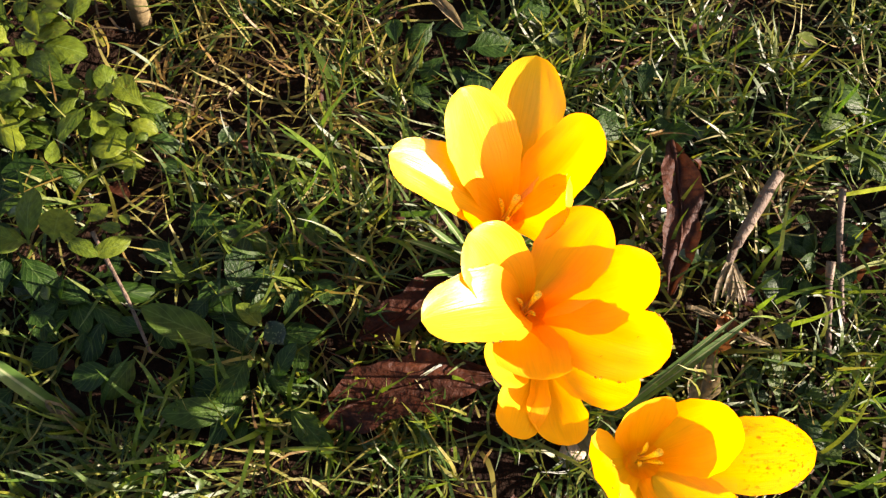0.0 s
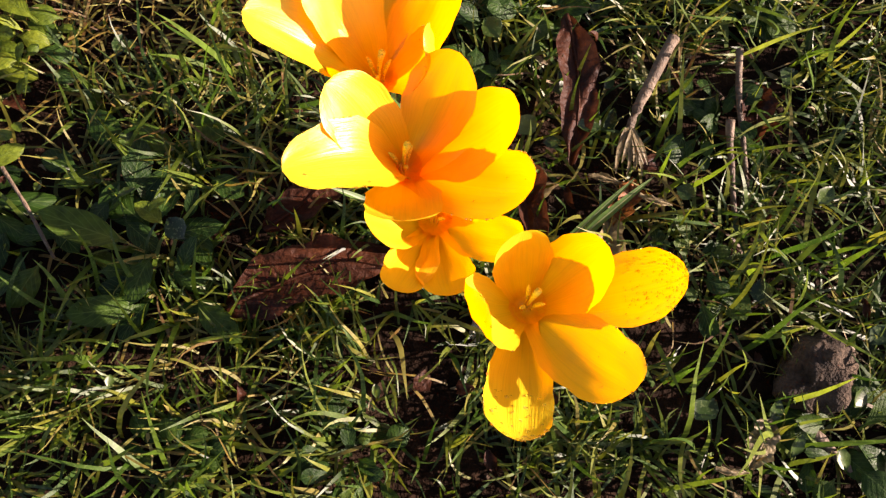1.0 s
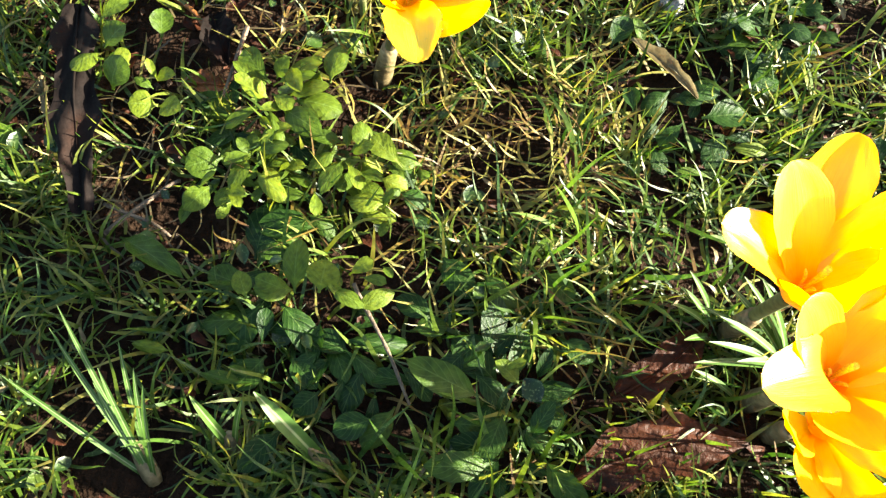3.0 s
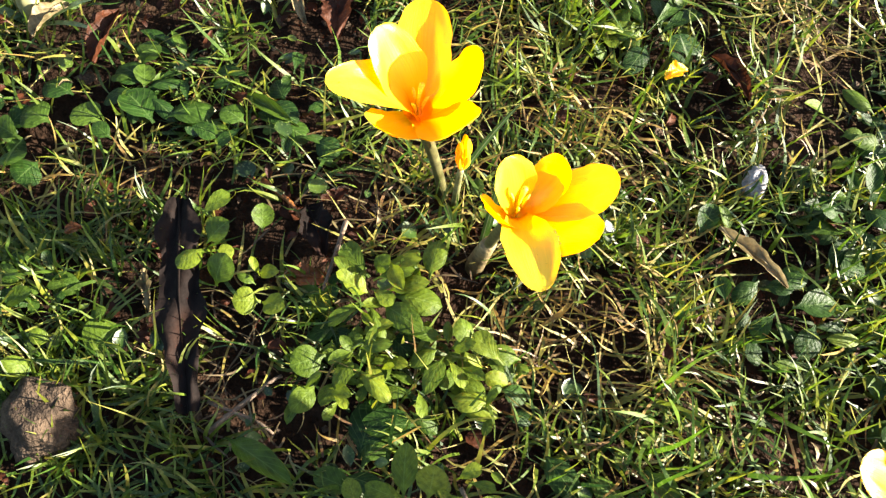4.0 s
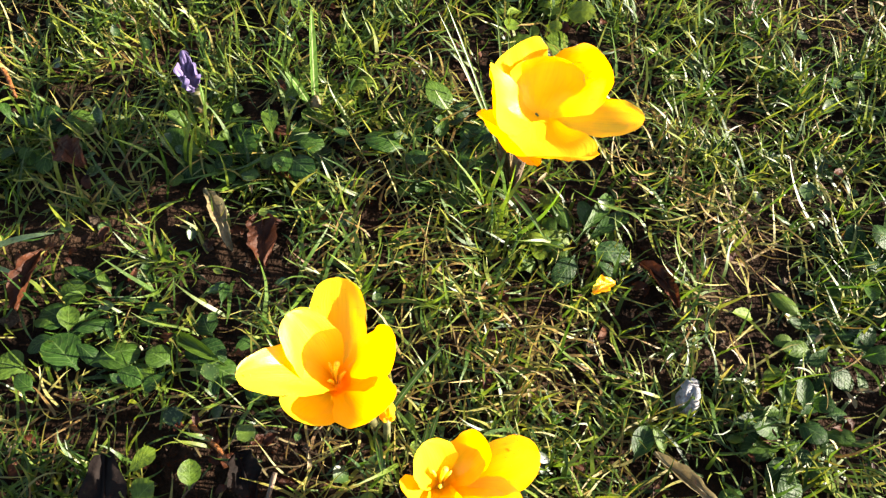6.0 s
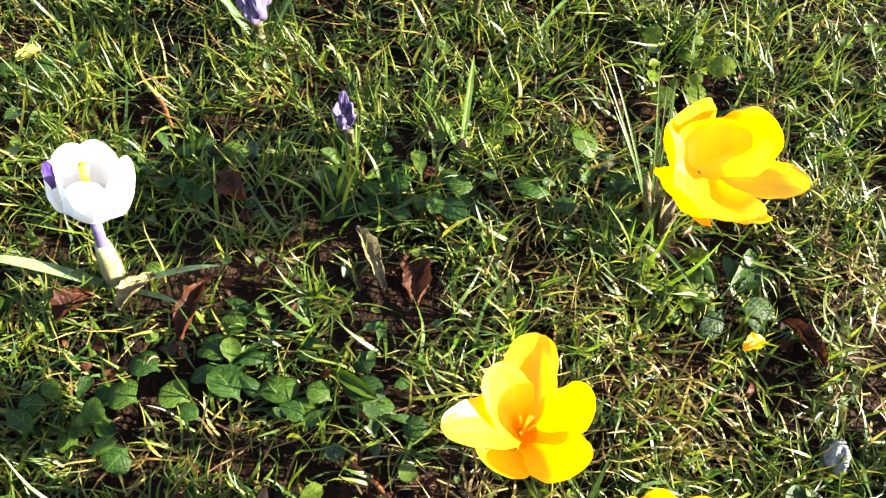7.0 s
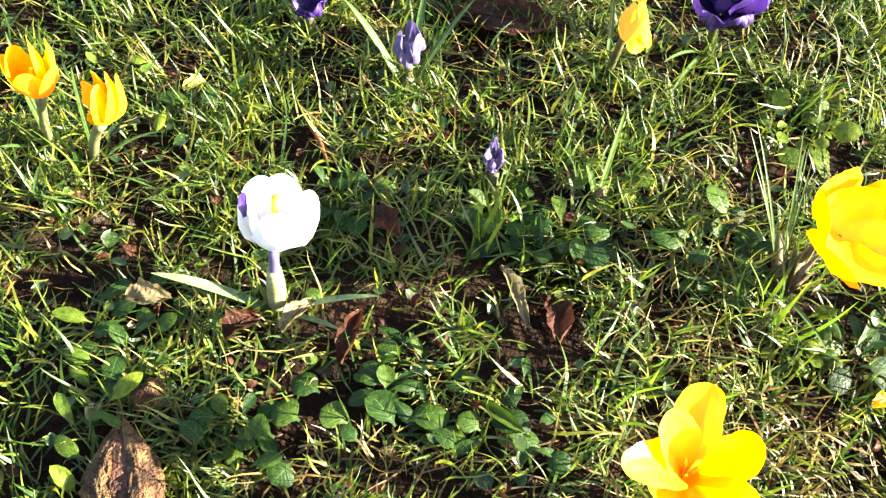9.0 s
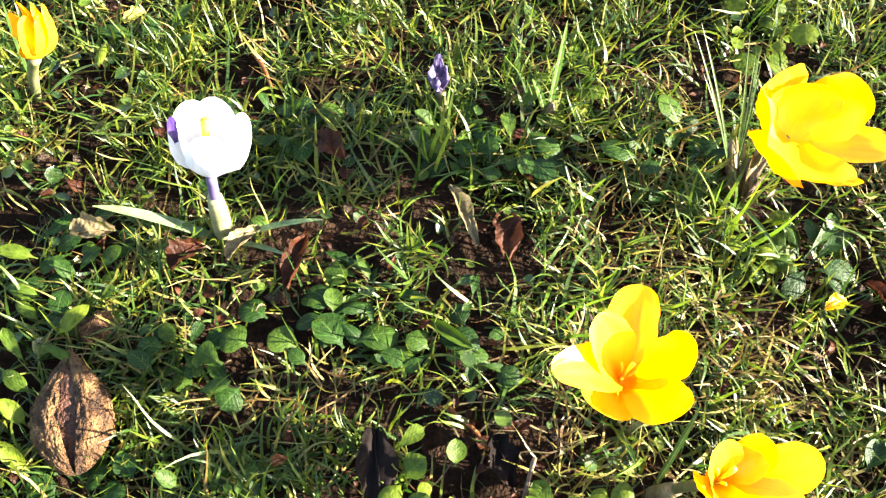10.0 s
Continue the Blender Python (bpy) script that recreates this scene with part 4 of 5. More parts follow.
sprig("green weed leaves low under the grass, coloured dark for shade", BROAD, [(-0.0807, -0.0180, -0.0040, -0.0679, -0.0223, -0.0010, 0.0053), (-0.0756, -0.0239, -0.0040, -0.0631, -0.0276, -0.0020, 0.0050), (-0.0849, -0.0253, -0.0040, -0.0930, -0.0216, -0.0010, 0.0047), (-0.0736, -0.0147, -0.0040, -0.0787, -0.0075, -0.0020, 0.0043), (-0.0613, -0.0284, -0.0040, -0.0526, -0.0331, -0.0010, 0.0041)])
sprig("flat dark green leaves low in the grass", BROAD, [(-0.2135, 0.0944, -0.0040, -0.2107, 0.1119, 0.0000, 0.0044), (-0.2182, 0.0932, -0.0040, -0.2252, 0.1002, 0.0010, 0.0039), (-0.2280, 0.0921, -0.0040, -0.2450, 0.0936, 0.0000, 0.0039), (-0.2129, 0.0926, -0.0040, -0.1978, 0.0946, 0.0010, 0.0034), (-0.2203, 0.0921, -0.0040, -0.2081, 0.0792, 0.0000, 0.0031)])
sprig("pale green leaves lit in the grass", BRIGHT, [(-0.2528, 0.1078, -0.0010, -0.2621, 0.1081, 0.0020, 0.0029), (-0.2505, 0.1084, -0.0010, -0.2523, 0.1003, 0.0030, 0.0025), (-0.2379, 0.0859, -0.0010, -0.2381, 0.0740, 0.0020, 0.0026)])


def small_leaves():
    """Countless tiny oval leaves low among the grass."""
    rnd = np.random.RandomState(21)
    x, y = scatter(4200, rnd, lambda a, b: np.clip(0.25 + 0.7 * patchy(a, b, 16, 5.5), 0.04, 1) + 0.7 * inside(a, b, LEAFY))
    verts, faces = [], []
    for a, b in zip(x, y):
        m = pose(a, b, soil_height(a, b) + rnd.uniform(0.002, 0.011), rnd.uniform(-35, 35), rnd.uniform(-40, 20), rnd.uniform(0, 360))
        size = rnd.uniform(0.003, 0.0075)
        wide = rnd.uniform(0.28, 0.5)
        start = len(verts)
        for s, w in ((0, 0.05), (0.22, 0.6), (0.5, 1.0), (0.8, 0.75), (1.0, 0.1)):
            for u in (-1, 0, 1):
                verts.append(m @ Vector((s * size, u * w * wide * size, (0.12 * abs(u) - 0.25 * s * s) * size)))
        faces += [tuple(start + i for i in f) for f in grid(5, 3)]
    tagged(new("small_weed_leaves", mesh_of("small_weed_leaves", verts, faces, WEED)), "tiny oval green weed leaves among the grass", "weed", kind="stuff")


small_leaves()


# ---------------------------------------------------------------- litter
def crumbs():
    rnd = np.random.RandomState(31)
    x, y = scatter(9000, rnd, lambda a, b: 0.12 + 0.9 * inside(a, b, BARE))
    verts, faces = [], []
    for a, b in zip(x, y):
        r = rnd.uniform(0.0004, 0.0018) * rnd.choice([0.6, 0.9, 1.2, 1.9])
        c = np.array([a, b, soil_height(a, b) + r * 0.4])
        start = len(verts)
        for d in ((1, 0, 0), (-1, 0, 0), (0, 1, 0), (0, -1, 0), (0, 0, 1), (0, 0, -1)):
            verts.append(c + np.array(d) * r * rnd.uniform(0.6, 1.3, 3) + rnd.uniform(-0.3, 0.3, 3) * r)
        for f in ((0, 2, 4), (2, 1, 4), (1, 3, 4), (3, 0, 4), (2, 0, 5), (1, 2, 5), (3, 1, 5), (0, 3, 5)):
            faces.append(tuple(start + i for i in f))
    tagged(new("soil_crumbs", mesh_of("soil_crumbs", verts, faces, CLOD, smooth=False)), "small dark crumbs of damp soil", "soil", kind="stuff")


crumbs()


def dead_leaf(name, a, b, half, mat, label, z=0.0, curl=0.5, arch=0.1, seed=0, twist=0.0, category="dead leaf", sway=0.06, ragged=0.12, blunt=0.8):
    """A shrivelled leaf lying from a to b, with curled edges and a raised midrib."""
    rnd = np.random.RandomState(seed + 50)
    a, b = np.array([*a, 0.0]), np.array([*b, 0.0])
    size = np.linalg.norm(b - a)
    d = unit(b - a)
    side = np.array([-d[1], d[0], 0])
    mid = (a + b) / 2
    ob = thing(name, (mid[0], mid[1], soil_height(mid[0], mid[1]) + z + 0.002), label, category)
    n, m = 49, 13
    ph = rnd.uniform(0, 6, 5)
    verts, uvs = [], []
    for i in range(n):
        s = i / (n - 1)
        w = half * (math.sin(math.pi * (0.04 + 0.93 * s ** 0.85)) ** blunt) * (1 + ragged * math.sin(14 * s + ph[0]) + 0.5 * ragged * math.sin(31 * s + ph[4]))
        w_t = twist * (s - 0.5)
        drift = sway * size * math.sin(3 * s + ph[1])
        for j in range(m):
            u = 2 * j / (m - 1) - 1
            lift = curl * w * u * u + 0.12 * half * math.sin(9 * s + 4 * u + ph[2]) + 0.06 * half * math.cos(23 * s + 7 * u + ph[3]) + 0.028 * half * math.sin(60 * s - 7 * abs(u)) * abs(u) ** 0.5
            yy, zz = w * u * (1 - 0.25 * curl * u * u), lift
            yy, zz = yy * math.cos(w_t) - zz * math.sin(w_t), yy * math.sin(w_t) + zz * math.cos(w_t)
            p = a + d * size * s + side * (yy + drift)
            verts.append((p[0] - mid[0], p[1] - mid[1], zz + arch * size * math.sin(math.pi * s)))
            uvs.append(((u + 1) / 2, s))
    blade = part("blade", mesh_of("blade", verts, grid(n, m), mat, uvs), ob)
    rib = [np.array(verts[i * m + m // 2]) + (0, 0, 0.0002) for i in range(n)]
    v, f, t = tube(rib, [0.0006 * (1.15 - i / n) for i in range(n)], 5)
    part("midrib", mesh_of("midrib", v, f, mat, t), ob)
    return ob


def twig(a, b, radius, mat, label, bend=0.003, seed=0, name="twig", z=(0.004, 0.004), side_twig=False):
    rnd = np.random.RandomState(seed + 90)
    a = np.array([a[0], a[1], soil_height(*a) + z[0] + radius])
    b = np.array([b[0], b[1], soil_height(*b) + z[1] + radius])
    n = 12
    ob = thing(name, tuple(a), label, "twig")
    way = np.array([*rnd.uniform(-1, 1, 2), 0.3])
    pts = [a + (b - a) * s + way * bend * (math.sin(math.pi * s) + 0.25 * math.sin(9 * s + seed)) for s in np.linspace(0, 1, n)]
    add("stick", tube(pts, [radius * (1.1 - 0.45 * k / n) * rnd.uniform(0.85, 1.15) for k in range(n)], 8), mat, ob)
    if side_twig:
        c = pts[7]
        e = c + (b - a) * 0.25 + np.cross(unit(b - a), (0, 0, 1)) * 0.3 * np.linalg.norm(b - a)
        add("side_shoot", tube(arc(c, (c + e) / 2, e, 6), [radius * 0.5 * (1 - 0.1 * k) for k in range(6)], 6), mat, ob)
    return ob


def clod(place, size, label, seed, name="soil_clod", mat=None, category="clod"):
    bm = bmesh.new()
    bmesh.ops.create_icosphere(bm, subdivisions=4, radius=1.0)
    for v in bm.verts:
        p = v.co * 1.6 + Vector((seed * 3.1, 0, 0))
        k = 1 + 0.32 * noise.noise(p) + 0.14 * noise.noise(p * 3) + 0.07 * noise.noise(p * 8)
        v.co = Vector((v.co.x * size[0], v.co.y * size[1], v.co.z * size[2])) * k
    for f in bm.faces:
        f.smooth = True
    me = bpy.data.meshes.new(name)
    bm.to_mesh(me)
    bm.free()
    me.materials.append(mat or CLOD)
    ob = new(name, me)
    ob.location = (*place, soil_height(*place) + size[2] * 0.55)
    ob.rotation_euler = (0, 0, seed)
    return tagged(ob, label, category)


clod((0.2205, -0.1925), (0.0125, 0.0095, 0.009), "rough brown clod of soil in the grass", 1)
clod((-0.1215, -0.13), (0.013, 0.011, 0.009), "dark weathered clod of soil in the grass", 2)
clod((0.086, -0.021), (0.0042, 0.0065, 0.006), "small pale grey pebble among weed leaves", 3, "pebble", plain_material("pebble", [(0.3, (0.1, 0.095, 0.1)), (0.7, (0.25, 0.25, 0.25))], 200, 0.6, 0.5, 0.0008), "pebble")
clod((0.1335, -0.1795), (0.0045, 0.0035, 0.0035), "small tan pebble under the crocus flowers", 4, "pebble", plain_material("tan_pebble", [(0.3, (0.25, 0.2, 0.12)), (0.7, (0.5, 0.42, 0.3))], 200, 0.6, 0.5, 0.0008), "pebble")

def litter():
    """Crumbs of dead leaf and straw, curled and half buried among the grass."""
    for name, mat, count, seed, label in (("brown_litter", DEAD, 5200, 61, "scattered crumbs of brown dead leaf"), ("straw_litter", TAN, 3600, 62, "scattered bits of pale dry straw")):
        rnd = np.random.RandomState(seed)
        x, y = scatter(count, rnd, lambda a, b: np.clip(0.2 + 0.5 * patchy(a, b, 14, seed), 0.03, 1) + 0.5 * inside(a, b, BARE) + 0.4 * inside(a, b, DRY))
        verts, faces = [], []
        for a, b in zip(x, y):
            m = pose(a, b, soil_height(a, b) + rnd.uniform(0.001, 0.008), rnd.uniform(-40, 40), rnd.uniform(-40, 40), rnd.uniform(0, 360))
            size = rnd.uniform(0.0025, 0.0065)
            wide = size * (rnd.uniform(0.2, 0.45) if mat is DEAD else rnd.uniform(0.06, 0.16))
            curl = rnd.uniform(0.2, 0.9)
            start = len(verts)
            for s, w in ((0, 0.4), (0.3, 1.0), (0.65, 0.8), (1.0, 0.3)):
                for u in (-1, 0, 1):
                    verts.append(m @ Vector((s * size, u * w * wide * rnd.uniform(0.7, 1.3), curl * wide * abs(u) + 0.25 * size * math.sin(3 * s))))
            faces += [tuple(start + i for i in f) for f in grid(4, 3)]
        tagged(new(name, mesh_of(name, verts, faces, mat)), label, "litter", kind="stuff")


litter()
dead_leaf("dead_leaf", (0.1557, -0.09), (0.157, -0.136), 0.0062, DEAD, "dark brown ribbed dead leaf on bare soil", 0.009, 0.35, 0.04, 1)
dead_leaf("dead_leaf", (0.0653, -0.1787), (0.1107, -0.1620), 0.009, DEAD, "large reddish-brown dead leaf under the crocuses", 0.004, 0.25, 0.05, 2)
dead_leaf("dead_leaf", (0.0734, -0.1553), (0.1001, -0.1310), 0.006, DEAD, "reddish-brown dead leaf under the crocuses", 0.005, 0.3, 0.06, 3)
dead_leaf("dead_leaf", (0.139, -0.135), (0.151, -0.158), 0.006, DEAD, "crumpled brown dead leaf beside the crocuses", 0.006, 0.8, 0.1, 4, 0.8)
dead_leaf("dead_leaf", (0.168, -0.148), (0.163, -0.17), 0.005, TAN, "crumpled tan dead leaf beside the crocuses", 0.003, 0.8, 0.1, 5, 0.8)
dead_leaf("rotten_leaf", (-0.1, -0.0575), (-0.0775, -0.1235), 0.0068, DARK, "long blackish curled dead leaf lying in the grass", 0.009, 0.12, 0.04, 6, 0.1, sway=0.02, ragged=0.2, blunt=0.45)
dead_leaf("rotten_leaf", (-0.060, -0.053), (-0.049, -0.068), 0.0058, DARK, "crumpled black dead leaf on bare soil", 0.003, 0.5, 0.12, 7, 0.6)
dead_leaf("rusty_leaf", (-0.0615, -0.077), (-0.047, -0.0755), 0.004, RUST, "rust-coloured dead leaf beside a daisy rosette", 0.003, 0.5, 0.08, 8)
dead_leaf("rusty_leaf", (-0.1295, -0.0745), (-0.125, -0.071), 0.0022, RUST, "small orange scrap of dead leaf in the grass", 0.008, 0.5, 0.08, 9)
dead_leaf("dead_leaf", (-0.089, 0.042), (-0.072, 0.02), 0.0035, TAN, "narrow pale brown dead leaf on bare soil", 0.004, 0.7, 0.06, 10, 0.6)
dead_leaf("dead_leaf", (-0.067, 0.034), (-0.06, 0.014), 0.0062, DEAD, "reddish-brown dead leaf on bare soil", 0.004, 0.5, 0.08, 11)
dead_leaf("dead_leaf", (-0.141, 0.052), (-0.128, 0.043), 0.0058, DEAD, "dark red dead leaf in the shade", 0.012, 0.4, 0.1, 12)
dead_leaf("dead_leaf", (-0.07, 0.054), (-0.052, 0.052), 0.0045, DEAD, "dark red dead leaf in the shade", 0.006, 0.4, 0.1, 13)
dead_leaf("dead_leaf", (-0.222, -0.003), (-0.206, 0.001), 0.006, TAN, "curled light brown dead leaf beside a white crocus", 0.010, 0.9, 0.1, 14, 0.7)
dead_leaf("dead_leaf", (-0.181, -0.012), (-0.172, 0.0), 0.006, DEAD, "curled brown dead leaf at the foot of a white crocus", 0.009, 0.9, 0.12, 15, 0.7)
dead_leaf("dead_leaf", (-0.162, -0.004), (-0.155, 0.012), 0.004, TAN, "straw-coloured dead leaf at the foot of a white crocus", 0.006, 0.8, 0.15, 16, 0.7)
dead_leaf("dead_leaf", (-0.14, -0.012), (-0.135, 0.010), 0.0045, DEAD, "narrow brown dead leaf on bare soil", 0.010, 0.9, 0.05, 17, 0.7)
dead_leaf("dead_leaf", (0.07, 0.026), (0.084, 0.01), 0.004, DEAD, "brown dead leaf in the grass", 0.006, 0.8, 0.1, 18, 0.7)
dead_leaf("papery_leaf", (0.0735, -0.0415), (0.0925, -0.0615), 0.003, TAN, "pale split dead leaf lying in the grass", 0.009, 0.9, 0.06, 19, 0.6)
dead_leaf("yellow_leaf", (-0.234, 0.097), (-0.226, 0.103), 0.0035, plain_material("yellow_leaf", [(0.3, (0.4, 0.35, 0.05)), (0.7, (0.55, 0.5, 0.1))], 150, 0.5, 0.5, 0.0006, 0.3), "small yellowed leaf in the grass", 0.009, 0.4, 0.1, 20)
dead_leaf("dead_leaf", (-0.13, 0.168), (-0.075, 0.178), 0.012, DEAD, "large dark brown dead leaf on bare soil", 0.003, 0.3, 0.06, 21)

stick = twig((0.1864, -0.0984), (0.1726, -0.1266), 0.0017, BARK, "grey-brown twig with a frayed pale end", 0.002, 1, z=(0.012, 0.008))
for k in range(9):
    tail = np.array([0.1724 + 0.0009 * (k % 3 - 1), -0.1262, 0.002])
    end = tail + np.array([0.0045 * math.sin(1.3 * k) + 0.0005, -0.008 - 0.004 * abs(math.cos(2.1 * k)), -0.004 + 0.003 * math.sin(k)])
    add("fibre", strap(arc(tail, (tail + end) / 2 + (0.0015 * math.cos(k), 0, 0.002), end, 7), [0.0005, 0.0006, 0.0007, 0.0007, 0.0006, 0.0004, 0.0001]), TAN, stick, "pale frayed fibre")
twig((0.2178, -0.2064), (0.2278, -0.2168), 0.0016, BARK, "thick reddish-brown twig beside a clod", 0.001, 12)
dead_leaf("dead_leaf", (0.1475, -0.136), (0.1445, -0.1525), 0.0055, TAN, "crumpled pinkish-brown dead leaf beside the crocuses", 0.004, 0.9, 0.12, 24, 1.0, ragged=0.3)
dead_leaf("dead_leaf", (0.1745, -0.137), (0.169, -0.152), 0.0045, RUST, "crumpled brown dead leaf on bare soil", 0.002, 0.9, 0.1, 25, 0.9, ragged=0.3)
dead_leaf("dead_leaf", (-0.1045, -0.080), (-0.1005, -0.094), 0.0022, TAN, "crumbling straw-coloured leaf scrap on soil", 0.003, 0.9, 0.1, 26, 0.8, ragged=0.3)
twig((-0.0755, -0.0445), (-0.0595, -0.0570), 0.0009, RUST, "short orange-brown stick on bare soil", 0.001, 2)
twig((-0.0445, -0.0595), (-0.0492, -0.0855), 0.0007, BARK, "thin pinkish twig lying on the soil", 0.0015, 3, z=(0.012, 0.006))
twig((-0.176, 0.09), (-0.166, 0.076), 0.001, RUST, "short reddish twig in the grass", 0.001, 4, z=(0.01, 0.008))
twig((0.2048, -0.1012), (0.2070, -0.1394), 0.0009, BARK, "thin upright grey stem in the grass", 0.002, 5, z=(0.012, 0.004))
twig((0.2006, -0.1228), (0.2028, -0.1489), 0.0011, BARK, "pale split stem in the grass", 0.001, 6, z=(0.012, 0.004))
dead_leaf("dead_leaf", (0.2095, -0.1089), (0.2111, -0.1265), 0.0055, DEAD, "dark brown dead leaf among grass stems", 0.004, 0.5, 0.08, 41, 0.4)
dead_leaf("papery_leaf", (0.2068, -0.2046), (0.1990, -0.2161), 0.0042, TAN, "flat pale yellow-green dead leaf on the grass", 0.008, 0.2, 0.04, 42, 0.2)
dead_leaf("papery_leaf", (0.1743, -0.1449), (0.1830, -0.1483), 0.0012, TAN, "narrow bleached straw lying in the grass", 0.011, 0.4, 0.04, 43, 0.2)
dead_leaf("papery_leaf", (0.1896, -0.2163), (0.1981, -0.2178), 0.0011, TAN, "narrow bleached straw lying in the grass", 0.011, 0.4, 0.04, 44, 0.2)
dead_leaf("papery_leaf", (0.1612, -0.1396), (0.1705, -0.1406), 0.0013, TAN, "bleached chip of dead leaf beside a twig", 0.008, 0.4, 0.04, 45, 0.2)
dead_leaf("fallen_petal", (0.0526, 0.0104), (0.0606, 0.0148), 0.0032, YELLOW, "torn yellow crocus petal lying in the grass", 0.012, 0.6, 0.1, 46, 0.4, category="petal")
dead_leaf("grey_leaf", (-0.2533, -0.0631), (-0.2403, -0.0887), 0.009, plain_material("grey_leaf", [(0.3, (0.16, 0.16, 0.13)), (0.7, (0.3, 0.3, 0.25))], 120, 0.6, 0.6, 0.0008, 0.2), "pale grey crumpled dead leaf in the grass", 0.012, 0.5, 0.1, 30, 0.4)
twig((-0.074, -0.128), (-0.056, -0.108), 0.0008, BARK, "thin grey stem lying on the soil", 0.003, 7)
twig((-0.076, -0.119), (-0.055, -0.125), 0.0006, BARK, "thin grey stem lying on the soil", 0.003, 8)
twig((0.0, -0.135), (0.02, -0.165), 0.0006, BARK, "thin pale stem among dark leaves", 0.002, 9, z=(0.012, 0.01))


def husk():
    """A split seed husk: two leathery halves round a dark hollow."""
    ob = thing("seed_husk", (-0.2, -0.0665, soil_height(-0.2, -0.0665) + 0.005), "brown wrinkled split seed husk lying in the grass", "husk")
    length, half = 0.045, 0.012
    axis = radians(112)
    turn = pose(0, 0, 0, 0, 0, math.degrees(axis))
    for sign, name in ((1, "half_shell"), (-1, "half_shell")):
        verts, uvs = [], []
        n, m = 48, 34
        for i in range(n):
            s = i / (n - 1)
            w = half * math.sin(math.pi * s ** 0.78) ** (0.75 + 0.35 * s) + 0.0006
            for j in range(m):
                q = j / (m - 1)
                ang = math.pi * (0.03 + 0.62 * q)
                r = 1 + 0.07 * noise.noise(Vector((s * 9, q * 6, sign * 3))) + 0.13 * noise.noise(Vector((s * 8, q * 30, sign * 3))) + 0.08 * noise.noise(Vector((s * 60, q * 34, sign)))
                gape = 0.14 * w * (1 - q) * math.sin(math.pi * s)
                y = sign * (w * math.sin(ang) * r + gape)
                z = 0.0045 + w * 0.72 * math.cos(ang) * r - 0.25 * w * (1 - q) ** 3
                verts.append(turn @ Vector(((s - 0.5) * length, y, z)))
                uvs.append((q, s))
        part(name, mesh_of(name, verts, grid(n, m), HUSK, uvs), ob)
    verts, uvs = [], []
    n, m = 22, 9
    for i in range(n):
        s = i / (n - 1)
        w = 0.55 * half * math.sin(math.pi * s) ** 0.7
        for j in range(m):
            u = 2 * j / (m - 1) - 1
            bump = 0.0012 * noise.noise(Vector((s * 18, u * 3, 7)))
            verts.append(turn @ Vector(((s - 0.5) * length * 0.9, w * u, 0.0045 + half * 0.42 * math.sin(math.pi * s) - 0.001 * u * u + bump)))
            uvs.append(((u + 1) / 2, s))
    part("inner_skin", mesh_of("inner_skin", verts, grid(n, m), PITH, uvs), ob, "dark reddish-brown inside of the husk")


husk()
clod((-0.2038, -0.0346), (0.007, 0.006, 0.006), "small dried brown fruit in the grass", 7, "dried_fruit", HUSK, "fruit")


# ---------------------------------------------------------------- crocuses
def water():
    m, nodes, links, shader, out = material("dew")
    shader.inputs["Base Color"].default_value = (1.0, 0.97, 0.9, 1)
    shader.inputs["Transmission Weight"].default_value = 1.0
    shader.inputs["Roughness"].default_value, shader.inputs["IOR"].default_value = 0.06, 1.33
    return m


DEW = water()


def dewdrops(made, count, spread, parent, ob, seed):
    """Beads of water on a petal: along its rim (spread 0) or over its outer half (spread 1)."""
    rnd = np.random.RandomState(seed)
    verts, faces = [], []
    points = np.array(made[0]).reshape(19, 11, 3)
    for _ in range(count):
        if rnd.uniform() < spread:
            i, j = rnd.uniform(8, 17.5), rnd.uniform(0.5, 9.5)
        else:
            i, j = rnd.uniform(7, 18), rnd.choice([0.0, 10.0]) + 0.0
        i0, j0 = int(i), min(int(j), 9)
        a = points[i0, j0] * (1 - (i - i0)) + points[min(i0 + 1, 18), j0] * (i - i0)
        b = points[i0, j0 + 1] * (1 - (i - i0)) + points[min(i0 + 1, 18), j0 + 1] * (i - i0)
        c = a * (1 - (j - j0)) + b * (j - j0) - np.array(ob.location)
        r = rnd.uniform(0.00014, 0.00034)
        start = len(verts)
        for y in range(1, 4):
            for k in range(6):
                w, h = math.pi * k / 3, math.pi * y / 4
                verts.append(c + r * np.array([math.sin(h) * math.cos(w), math.sin(h) * math.sin(w), 0.35 * math.cos(h)]))
        verts += [c + (0, 0, r), c - (0, 0, r)]
        for k in range(6):
            n = (k + 1) % 6
            faces += [(start + k, start + 6 + k, start + 6 + n, start + n), (start + 6 + k, start + 12 + k, start + 12 + n, start + 6 + n),
                      (start + 18, start + k, start + n), (start + 19, start + 12 + n, start + 12 + k)]
    tagged(part("dew", mesh_of("dew", verts, faces, DEW), parent, "clear beads of dew on the petal"), kind="stuff")


